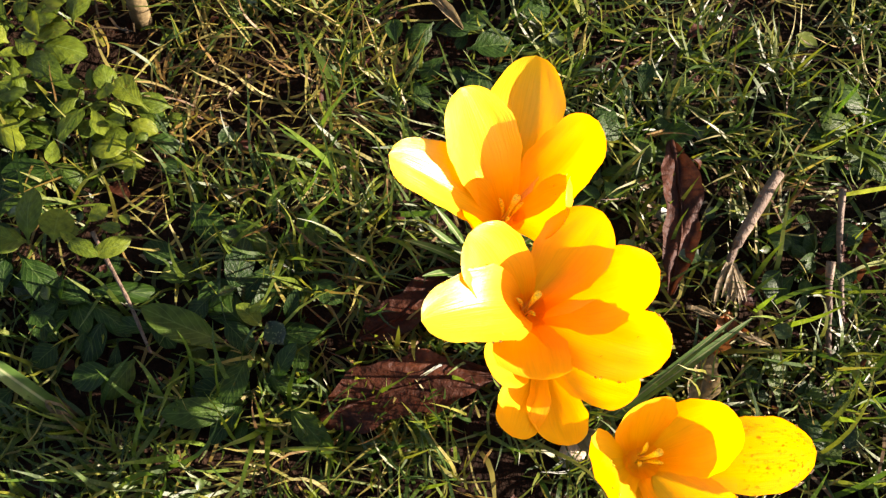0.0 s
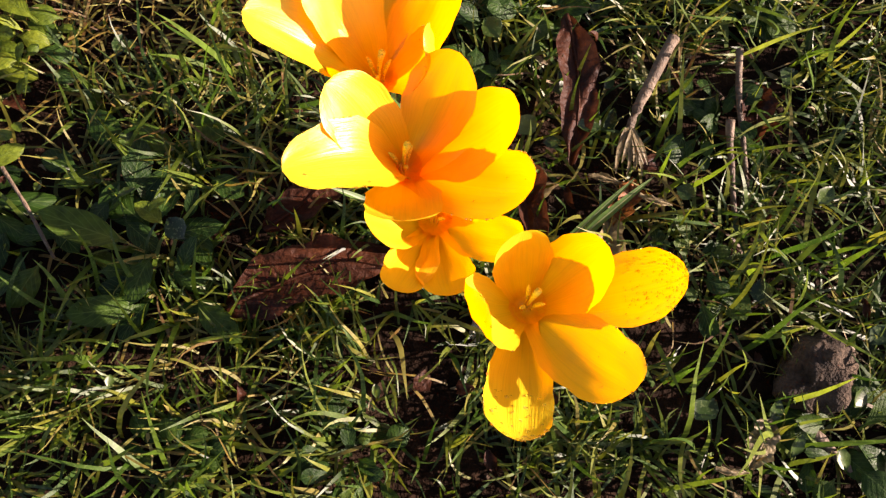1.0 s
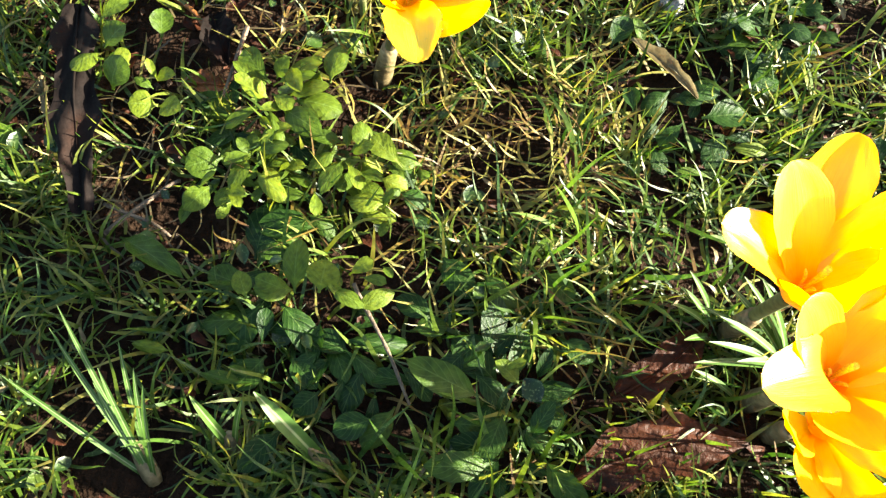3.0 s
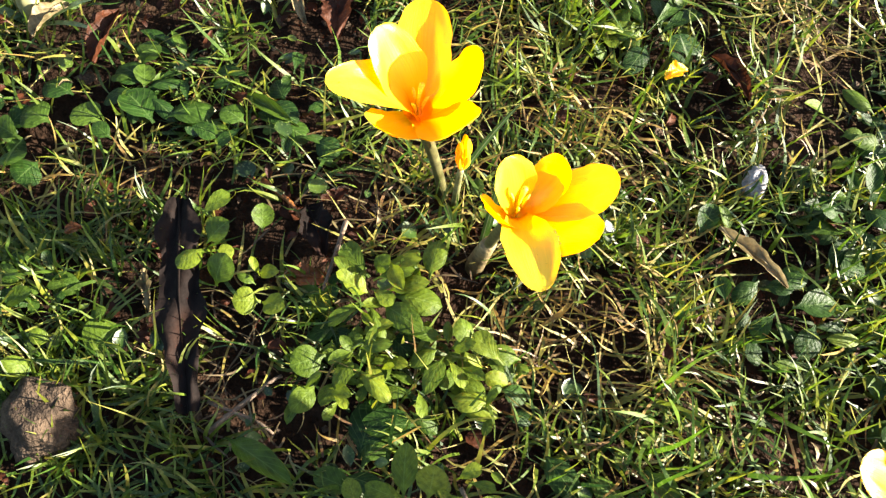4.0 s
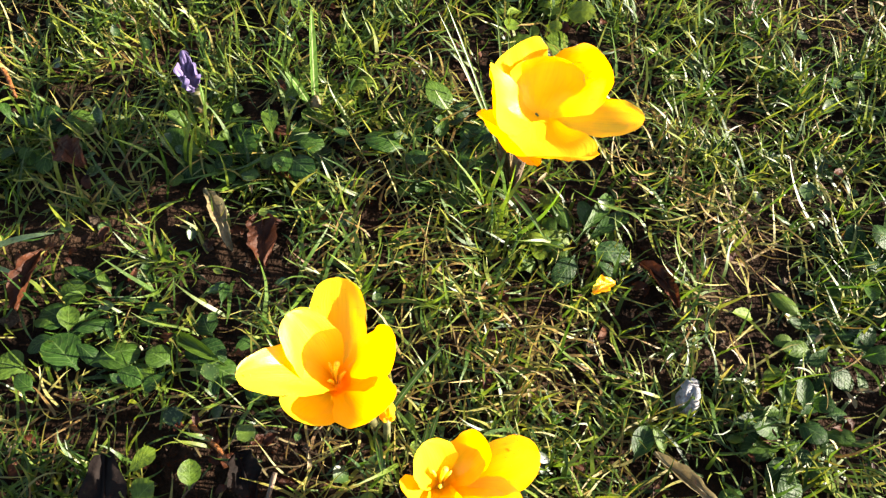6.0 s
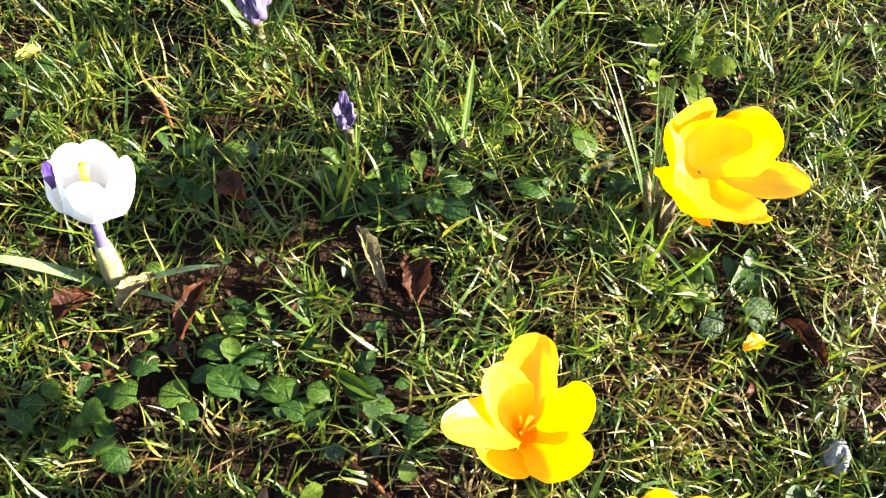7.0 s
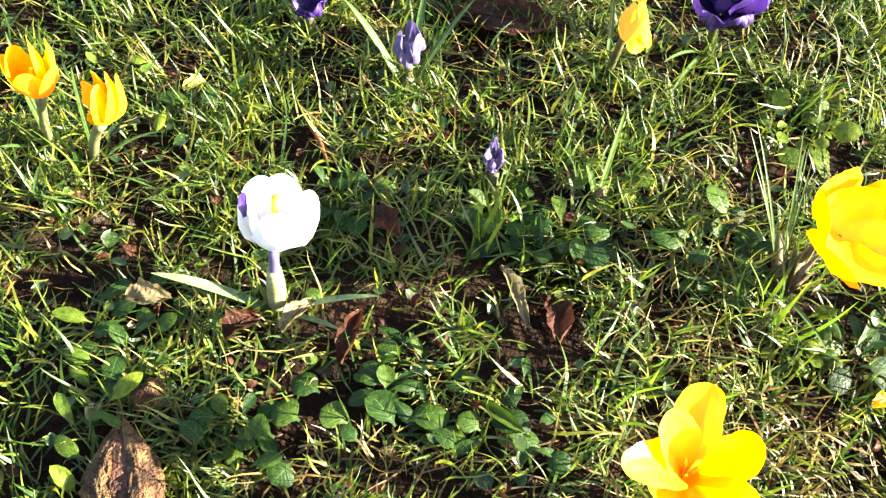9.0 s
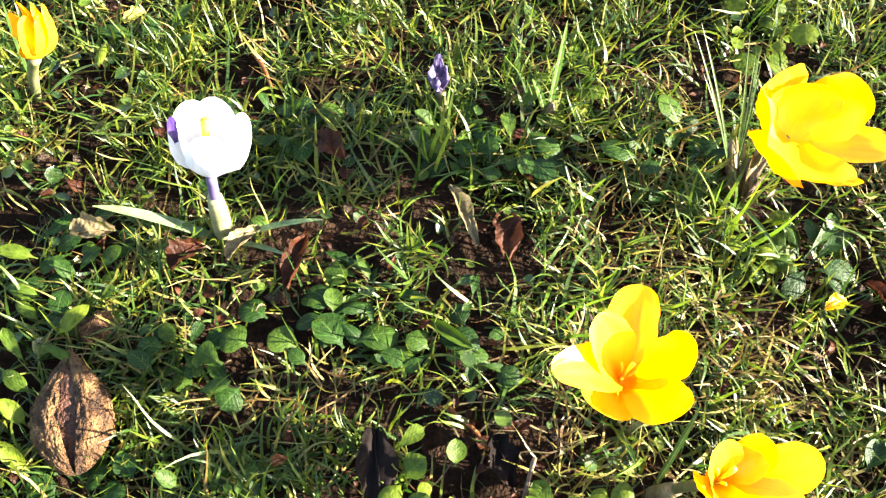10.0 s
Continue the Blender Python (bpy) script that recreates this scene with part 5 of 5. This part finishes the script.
def crocus(place, throat, petals, mat, label, half=0.0066, belly=0.16, cup=0.45, leaves=(), stamens=True, sheath=True, tube_mat=None, leaf_mat=None, seed=0, name="crocus", flower_radius=0.0021, foot_radius=0.0016, anthers=0.62, axis=(0, 0, 1), dew=(), ripple=0.0006, stigma=0.014):
    """petals: rows of tip x, y, z, and optionally half width, fold and bow. leaves: rows of tip x, y, z, half width."""
    x, y = place
    z = soil_height(x, y)
    ob = thing(name, (x, y, z), label, "crocus", "crocuses in the lawn")
    throat = np.asarray(throat, float)
    base = np.array([x, y, z])
    mid = (base + throat) / 2 + np.array([0.12 * (x - throat[0]), 0.12 * (y - throat[1]), 0.004])
    stem = arc(base, mid, throat - 0.0012 * unit(axis), 10)
    add("flower_tube", tube(stem, [foot_radius + (flower_radius - foot_radius) * (k / 9) ** 2 for k in range(10)], 10), tube_mat or GREEN_STALK, ob, "pale green flower tube")
    for k, (tx, ty, tz, *more) in enumerate(petals):
        w = 1.22 * (more[0] if more else half)
        fold = more[1] if len(more) > 1 else 0.0
        start = throat + 0.0006 * unit((tx - throat[0], ty - throat[1], 0)) - np.array([0, 0, 0.0006 * (k % 2)])
        bow = more[2] if len(more) > 2 else belly + 0.03 * (k % 2)
        made = petal(start, (tx, ty, tz), w, bow, cup, ripple, seed=seed * 10 + k, fold=fold, axis=axis)
        leaf = add("petal", made, mat, ob)
        for which, count, spread in dew:
            if which == k:
                dewdrops(made, count, spread, leaf, ob, seed * 7 + k)
    deep = unit(axis)
    if stamens:
        v, f, t = tube([throat + deep * 0.0008, throat + deep * 0.001, throat + deep * 0.002, throat + deep * 0.0036], [0.0008, 0.0018, 0.0031, 0.0042], 14)
        add("throat", (v, f[:-1], t), mat, ob)
    if stamens:
        for k in range(3):
            w = radians(120 * k + 25 * seed)
            d = np.array([math.cos(w), math.sin(w), 0])
            foot, top = throat + d * 0.001, throat + d * 0.003 + deep * (0.0115 * (0.6 + 0.4 * anthers))
            add("stamen", tube(arc(foot, foot + deep * 0.007, top, 8), [anthers * r for r in (0.0003, 0.0003, 0.0004, 0.0007, 0.0008, 0.0008, 0.0007, 0.0003)], 6), ANTHER, ob)
        add("style", tube(arc(throat, throat + deep * 0.01, throat + deep * stigma + (0.001, 0.0008, 0), 6), [stigma * r for r in (0.022, 0.022, 0.03, 0.036, 0.05, 0.058)], 8), ANTHER, ob)
    if sheath:
        cut = [base + (p - base) * 1.0 for p in stem[:5]]
        add("sheath", tube(cut, [0.003, 0.0031, 0.0029, 0.0027, 0.0024], 9), TAN, ob, "papery brown sheath round the stem")
    for k, (lx, ly, lz, lw) in enumerate(leaves):
        tip = np.array([lx, ly, lz])
        foot = base + 0.0025 * unit((lx - x, ly - y, 0))
        knee = (foot + tip) / 2 + (0, 0, 0.5 * max(0.006, np.linalg.norm(tip - foot) * 0.35))
        pts = arc(foot, knee, tip, 11)
        add("leaf", strap(pts, [lw * f for f in (0.7, 0.9, 1, 1, 1, 1, 0.95, 0.85, 0.7, 0.45, 0.08)]), leaf_mat or CROCUS_LEAF, ob, "pale green leaf" if leaf_mat else "narrow dark green leaf with a white stripe")
    return ob


YELLOW_NOTE = "golden-yellow crocus in full bloom, wide open"
crocus((0.106, -0.131), (0.1058, -0.1348, 0.0430), [(0.0793, -0.1322, 0.069, 0.0062, 0, -0.13), (0.0922, -0.1178, 0.0725, 0.0068, 0, -0.05), (0.1073, -0.1079, 0.071, 0.007), (0.1207, -0.1214, 0.071, 0.0064),
       (0.1195, -0.1355, 0.066, 0.006, 0.6), (0.0985, -0.1440, 0.062, 0.006, 0.3)], YELLOW, YELLOW_NOTE, seed=1, dew=[(0, 30, 0.1), (4, 30, 0.8)], leaves=[(0.083, -0.1343, 0.02, 0.0012), (0.086, -0.127, 0.014, 0.0011), (0.0885, -0.141, 0.012, 0.0011), (0.09, -0.121, 0.01, 0.001), (0.13, -0.118, 0.02, 0.0011)])
crocus((0.113, -0.150), (0.1116, -0.1552, 0.0420), [(0.0889, -0.1648, 0.0665, 0.0068, 0, -0.3), (0.0964, -0.1470, 0.068, 0.007, 0, -0.06), (0.1228, -0.1395, 0.068, 0.0066), (0.1345, -0.1505, 0.068, 0.0075),
       (0.1372, -0.167, 0.066, 0.0075), (0.1124, -0.1735, 0.064, 0.0072)], YELLOW, YELLOW_NOTE, seed=2, dew=[(0, 24, 0.1), (4, 30, 0.2)], leaves=[(0.092, -0.148, 0.01, 0.001)])
crocus((0.119, -0.158), (0.1190, -0.1605, 0.0215), [(0.1103, -0.1826, 0.0437, 0.005), (0.1225, -0.1834, 0.0433, 0.0055), (0.1376, -0.1709, 0.0405, 0.0055), (0.13, -0.156, 0.043, 0.0055),
       (0.115, -0.153, 0.044, 0.0055), (0.104, -0.168, 0.044, 0.005)], YELLOW, "smaller orange-yellow crocus opening under the others", seed=3, half=0.0055)
crocus((0.136, -0.176), (0.1391, -0.1844, 0.0360), [(0.1243, -0.1912, 0.0606, 0.0072, 0.6), (0.1355, -0.1746, 0.0620, 0.0055), (0.1525, -0.1775, 0.0620, 0.0066), (0.1688, -0.1817, 0.0585, 0.0068),
       (0.1566, -0.2050, 0.0600, 0.0075), (0.1342, -0.2146, 0.0620, 0.0062)], YELLOW, "golden-yellow crocus in full bloom with dewdrops on its petals", seed=4, dew=[(3, 220, 0.9), (5, 90, 0.7), (0, 12, 0.2), (4, 30, 0.1)],
       leaves=[(0.1775, -0.1415, 0.006, 0.0013), (0.172, -0.1425, 0.007, 0.0011)])
crocus((-0.0165, -0.0385), (-0.0251, -0.0434, 0.0420), [(-0.0477, -0.0514, 0.0645, 0.0062, 0, -0.25), (-0.0372, -0.0348, 0.0675, 0.0066, 0, -0.06), (-0.0256, -0.0227, 0.0665, 0.0068), (-0.0092, -0.0383, 0.0665, 0.0064),
       (-0.0100, -0.0572, 0.062, 0.0072, 0.1), (-0.0325, -0.0590, 0.058, 0.0068)], YELLOW, YELLOW_NOTE, seed=5, sheath=False, dew=[(0, 20, 0.1), (2, 20, 0.9)], leaves=[(0.004, -0.02, 0.02, 0.001), (-0.012, -0.058, 0.006, 0.001)])
crocus((-0.0036, -0.0628), (0.0051, -0.0673, 0.0365), [(-0.0002, -0.0624, 0.0575, 0.0054, 0, -0.1), (0.0155, -0.0588, 0.0545, 0.0052), (0.0297, -0.0617, 0.0535, 0.0064), (0.0252, -0.0796, 0.0535, 0.0075),
       (0.0116, -0.0977, 0.058, 0.0058, 0, -0.16), (-0.0025, -0.0755, 0.055, 0.0052)], YELLOW, YELLOW_NOTE, seed=6, dew=[(2, 50, 0.9), (4, 40, 0.3)], leaves=[(0.004, -0.04, 0.022, 0.001), (0.001, -0.046, 0.026, 0.0009)])
crocus((0.0192, 0.0604), (0.0283, 0.0576, 0.0360), [(0.0173, 0.0679, 0.0600, 0.0095, 0.25, 0.2), (0.0103, 0.0451, 0.0640, 0.0095, 0.2, 0.2), (0.0148, 0.0275, 0.0600, 0.0105, 0.3, 0.2), (0.0352, 0.0234, 0.0600, 0.0120, 0.1, 0.2), (0.0617, 0.0513, 0.0460, 0.0055, 0, 0.1), (0.0480, 0.0663, 0.0580, 0.0092, 0.2, 0.15), (0.0312, 0.0651, 0.0580, 0.0098, 0.1, 0.2)], YELLOW, "golden-yellow crocus, cupped and partly open, leaning", seed=7, axis=(0.12, -0.27, 1), cup=0.3, belly=0.2, stamens=False, ripple=0.0012, dew=[(5, 60, 0.7), (2, 30, 0.6), (4, 25, 0.3), (6, 30, 0.2)],
       leaves=[(0.009, 0.05, 0.012, 0.001), (0.036, 0.028, 0.004, 0.001)])
crocus((-0.0125, -0.0425), (-0.0115, -0.0455, 0.02), [(-0.0122, -0.0470, 0.037, 0.0012), (-0.0103, -0.0462, 0.038, 0.0012), (-0.0111, -0.0445, 0.0375, 0.0012)], YELLOW, "closed yellow crocus bud under an open flower", seed=16, belly=0.2, cup=0.8, stamens=False, sheath=False, tube_mat=MILKY, foot_radius=0.0012, flower_radius=0.001, name="crocus_bud")
white = crocus((-0.1685, 0.0085), (-0.1673, 0.0133, 0.0300), [(-0.1773, 0.0202, 0.0520, 0.0068, 0), (-0.1746, 0.0272, 0.0520, 0.0068, 0), (-0.1657, 0.0302, 0.0520, 0.0072, 0), (-0.1532, 0.0250, 0.0500, 0.0080, 0), (-0.1560, 0.0165, 0.0540, 0.0066, 0), (-0.1634, 0.0120, 0.0560, 0.0068, 0), (-0.1712, 0.0130, 0.0540, 0.0062, 0)], WHITE, "white crocus with violet markings and a yellow throat", seed=8, axis=(0.05, 0.16, 0.98), belly=0.3, cup=0.55, tube_mat=LILAC, leaf_mat=PALE_LEAF, sheath=False, flower_radius=0.0019, foot_radius=0.0019, anthers=0.9, stigma=0.026,
       leaves=[(-0.2120, 0.0036, 0.012, 0.0020), (-0.1302, 0.0136, 0.008, 0.0013), (-0.141, 0.0, 0.002, 0.0011)])
foot = np.array(white.location)
neck = np.array([-0.1678, 0.0112, 0.018])
add("sheath", tube(arc(foot, (foot + neck) / 2 + (0.0003, -0.0004, 0), neck, 8), [0.0032, 0.0035, 0.0037, 0.0037, 0.0036, 0.0034, 0.0031, 0.0027], 12), STALK, white, "cream papery sheath round the stem")
add("violet_mark", petal((-0.1757, 0.0140, 0.0462), (-0.1762, 0.0172, 0.0562), 0.0022, 0.1, 0.5, seed=77, axis=(0.5, 0, 0.85)), VIOLET, white, "violet blotch on the outside of a petal")
crocus((-0.282, 0.064), (-0.2697, 0.0580, 0.032), [(-0.2759, 0.0544, 0.0540, 0.0063), (-0.2736, 0.0580, 0.0560, 0.0063), (-0.2662, 0.0601, 0.0580, 0.0063), (-0.2614, 0.0633, 0.0570, 0.0063), (-0.2582, 0.0547, 0.0520, 0.005), (-0.2665, 0.0513, 0.0520, 0.005)],
       YELLOW, "orange-yellow crocus, half open", seed=9, belly=0.3, cup=0.6, sheath=False, tube_mat=MILKY, leaves=[(-0.3, 0.09, 0.025, 0.001), (-0.27, 0.03, 0.005, 0.001), (-0.292, 0.045, 0.008, 0.0012), (-0.288, 0.055, 0.016, 0.0011), (-0.277, 0.05, 0.012, 0.0011), (-0.285, 0.068, 0.022, 0.0011)])
crocus((-0.2613, 0.0598), (-0.2454, 0.0533, 0.028), [(-0.2450, 0.0545, 0.0500, 0.0056), (-0.2427, 0.0569, 0.0530, 0.0056), (-0.2383, 0.0568, 0.0530, 0.0056), (-0.2350, 0.0575, 0.0520, 0.0056), (-0.2360, 0.0535, 0.0510, 0.0052), (-0.2410, 0.0522, 0.0510, 0.0052)],
       YELLOW, "orange-yellow crocus, cup closed with dew on it", seed=10, sheath=False, dew=[(4, 60, 0.9), (5, 60, 0.9)], belly=0.42, cup=0.7, tube_mat=MILKY, flower_radius=0.0022, foot_radius=0.002, leaves=[(-0.265, 0.075, 0.03, 0.0011), (-0.225, 0.06, 0.02, 0.0009), (-0.262, 0.042, 0.012, 0.0012)])
crocus((-0.0550, 0.1530), (-0.0520, 0.1480, 0.045), [(-0.0420, 0.1473, 0.021, 0.0048), (-0.0480, 0.1400, 0.022, 0.005), (-0.0545, 0.1380, 0.03, 0.0045), (-0.0435, 0.1550, 0.052, 0.0045), (-0.0535, 0.1590, 0.056, 0.0045)],
       YELLOW, "wilting yellow crocus with drooping petals", seed=11, sheath=False, leaves=[(-0.0775, 0.1510, 0.006, 0.0012), (-0.0625, 0.1860, 0.03, 0.001)], belly=-0.1, ripple=0.0014, stamens=False)
crocus((-0.0110, 0.1800), (-0.0125, 0.1760, 0.018), [(-0.0280, 0.1710, 0.034, 0.007), (-0.0230, 0.1840, 0.042, 0.007), (-0.0080, 0.1880, 0.044, 0.007), (0.0030, 0.1770, 0.038, 0.007), (-0.0040, 0.1640, 0.028, 0.007, 0.3), (-0.0190, 0.1630, 0.027, 0.007, 0.3),
       (-0.0170, 0.1740, 0.045, 0.006), (-0.0060, 0.1740, 0.044, 0.006)],
       VIOLET, "deep violet crocus with overlapping crumpled petals", seed=12, sheath=False, belly=0.34, ripple=0.0034, leaves=[(-0.0340, 0.1480, 0.012, 0.001), (-0.0290, 0.1360, 0.006, 0.001)], stamens=False)
crocus((-0.1920, 0.1465), (-0.1915, 0.1470, 0.004), [(-0.1975, 0.1455, 0.016, 0.004), (-0.1940, 0.1525, 0.018, 0.004), (-0.1870, 0.1515, 0.018, 0.004), (-0.1855, 0.1445, 0.015, 0.004), (-0.1915, 0.1405, 0.013, 0.004)],
       VIOLET, "small deep violet crocus low in the grass", seed=13, belly=0.3, ripple=0.0024, leaves=[(-0.2170, 0.1565, 0.02, 0.001)], stamens=False, sheath=False)
crocus((-0.142, 0.126), (-0.1420, 0.1262, 0.007), [(-0.1450, 0.1250, 0.027, 0.0036), (-0.1415, 0.129, 0.030, 0.0036), (-0.1385, 0.125, 0.027, 0.0036), (-0.1425, 0.123, 0.024, 0.0034)],
       LILAC, "faded lilac crocus bud, closed and wilting", seed=14, belly=0.4, cup=0.7, ripple=0.0022, leaves=[(-0.1735, 0.1421, 0.022, 0.0017), (-0.1191, 0.1552, 0.022, 0.0014), (-0.14, 0.16, 0.03, 0.0015)], stamens=False)
crocus((-0.0965, 0.080), (-0.0970, 0.0805, 0.004), [(-0.1008, 0.0812, 0.018, 0.0021), (-0.0990, 0.0850, 0.021, 0.0020), (-0.0962, 0.083, 0.017, 0.0021), (-0.0985, 0.079, 0.014, 0.0018)],
       LILAC, "shrivelled violet crocus bud", seed=15, belly=0.3, cup=0.9, ripple=0.0026, leaves=[(-0.093, 0.078, 0.012, 0.0008)], stamens=False)


def shoot(place, leaves, label, mat=None, side=None):
    """A tuft of crocus leaves coming through a papery sheath."""
    x, y = place
    z = soil_height(x, y)
    ob = thing("crocus_shoot", (x, y, z), label, "crocus", "crocuses in the lawn")
    base = np.array([x, y, z])
    top = np.mean([np.array(t[:3]) for t in leaves], 0)
    up = base + (top - base) * 0.35
    add("sheath", tube(arc(base, (base + up) / 2, up, 6), [0.002, 0.0026, 0.0026, 0.0023, 0.0019, 0.0009], 8), TAN, ob, "papery brown sheath round the stem")
    for lx, ly, lz, lw in leaves:
        tip = np.array([lx, ly, lz])
        add("leaf", strap(arc(base, (base + tip) / 2 + (0, 0, 0.006), tip, 11), [lw * f for f in (0.7, 0.9, 1, 1, 1, 1, 0.95, 0.85, 0.7, 0.45, 0.08)], side), mat or CROCUS_LEAF, ob, "" if mat else "narrow dark green leaf with a white stripe")
    return ob


shoot((0.0225, 0.0635), [(-0.0051, 0.0955, 0.045, 0.0005), (0.0124, 0.0956, 0.045, 0.0005), (-0.0075, 0.0911, 0.045, 0.0005), (0.0, 0.085, 0.03, 0.0005), (0.016, 0.088, 0.03, 0.0005), (0.02, 0.092, 0.034, 0.0005), (0.0175, 0.094, 0.036, 0.0005)], "tall thin green leaves rising from a brown sheath", WEED)


def frayed(place, tips, label):
    """A dry papery sheath torn into broad fibres."""
    x, y = place
    ob = thing("dry_sheath", (x, y, soil_height(x, y)), label, "dead leaf")
    foot = np.array(ob.location)
    for k, (tx, ty, tz) in enumerate(tips):
        tip = np.array([tx, ty, tz])
        lean = (foot + tip) / 2 + (0.0012 * math.sin(3 * k), 0.001 * math.cos(5 * k), 0.002)
        wide = 0.0011 + 0.0007 * (k % 3)
        add("fibre", strap(arc(foot + 0.0015 * unit((tx - x, ty - y, 0)), lean, tip, 8), [wide * f for f in (0.7, 1, 1.1, 1, 0.9, 0.7, 0.5, 0.1)], keel=0.5), (TAN, BARK, TAN)[k % 3], ob)
    return ob


frayed((0.0247, 0.0558), [(0.0133, 0.0622, 0.0260), (0.0185, 0.0565, 0.0240), (0.0207, 0.0591, 0.0260), (0.0229, 0.0564, 0.0280), (0.0245, 0.0531, 0.0300), (0.0156, 0.0564, 0.0140), (0.0152, 0.0507, 0.0100), (0.0272, 0.0533, 0.0180), (0.0162, 0.0593, 0.0260), (0.0236, 0.0544, 0.0200)], "torn papery brown leaf sheath beside a yellow crocus")
shoot((0.1245, -0.1382), [(0.0913, -0.1322, 0.0160, 0.0012), (0.0950, -0.1405, 0.0120, 0.0012), (0.0924, -0.1455, 0.0080, 0.0012), (0.0965, -0.1265, 0.0200, 0.0012), (0.1006, -0.1250, 0.0220, 0.0012), (0.1045, -0.1259, 0.0240, 0.0012), (0.0959, -0.1352, 0.0180, 0.0012), (0.1032, -0.1442, 0.0100, 0.0012)], "bundle of pale striped crocus leaves splayed under the flowers")
shoot((-0.0534, 0.0844), [(-0.0524, 0.0965, 0.036, 0.0016), (-0.062, 0.083, 0.016, 0.0014), (-0.038, 0.082, 0.008, 0.0014)], "young crocus shoot with striped leaves", side=(0.75, 0.66, 0))
shoot((-0.0442, -0.1929), [(-0.0705, -0.1558, 0.0180, 0.0008), (-0.0729, -0.1608, 0.0130, 0.0008), (-0.0588, -0.1727, 0.0120, 0.0008), (-0.0486, -0.1684, 0.0160, 0.0008), (-0.0440, -0.1730, 0.0200, 0.0008), (-0.0839, -0.1732, 0.0080, 0.0008), (-0.0572, -0.1696, 0.0160, 0.0008), (-0.0568, -0.1605, 0.0080, 0.0008)], "bunch of thin striped crocus leaves lying over")
shoot((0.0, -0.183), [(-0.0182, -0.1702, 0.016, 0.0022)], "single broad crocus leaf tip in shade")
shoot((-0.025, -0.182), [(-0.034, -0.173, 0.014, 0.0012), (-0.021, -0.172, 0.014, 0.0009)], "small crocus shoot in shade")
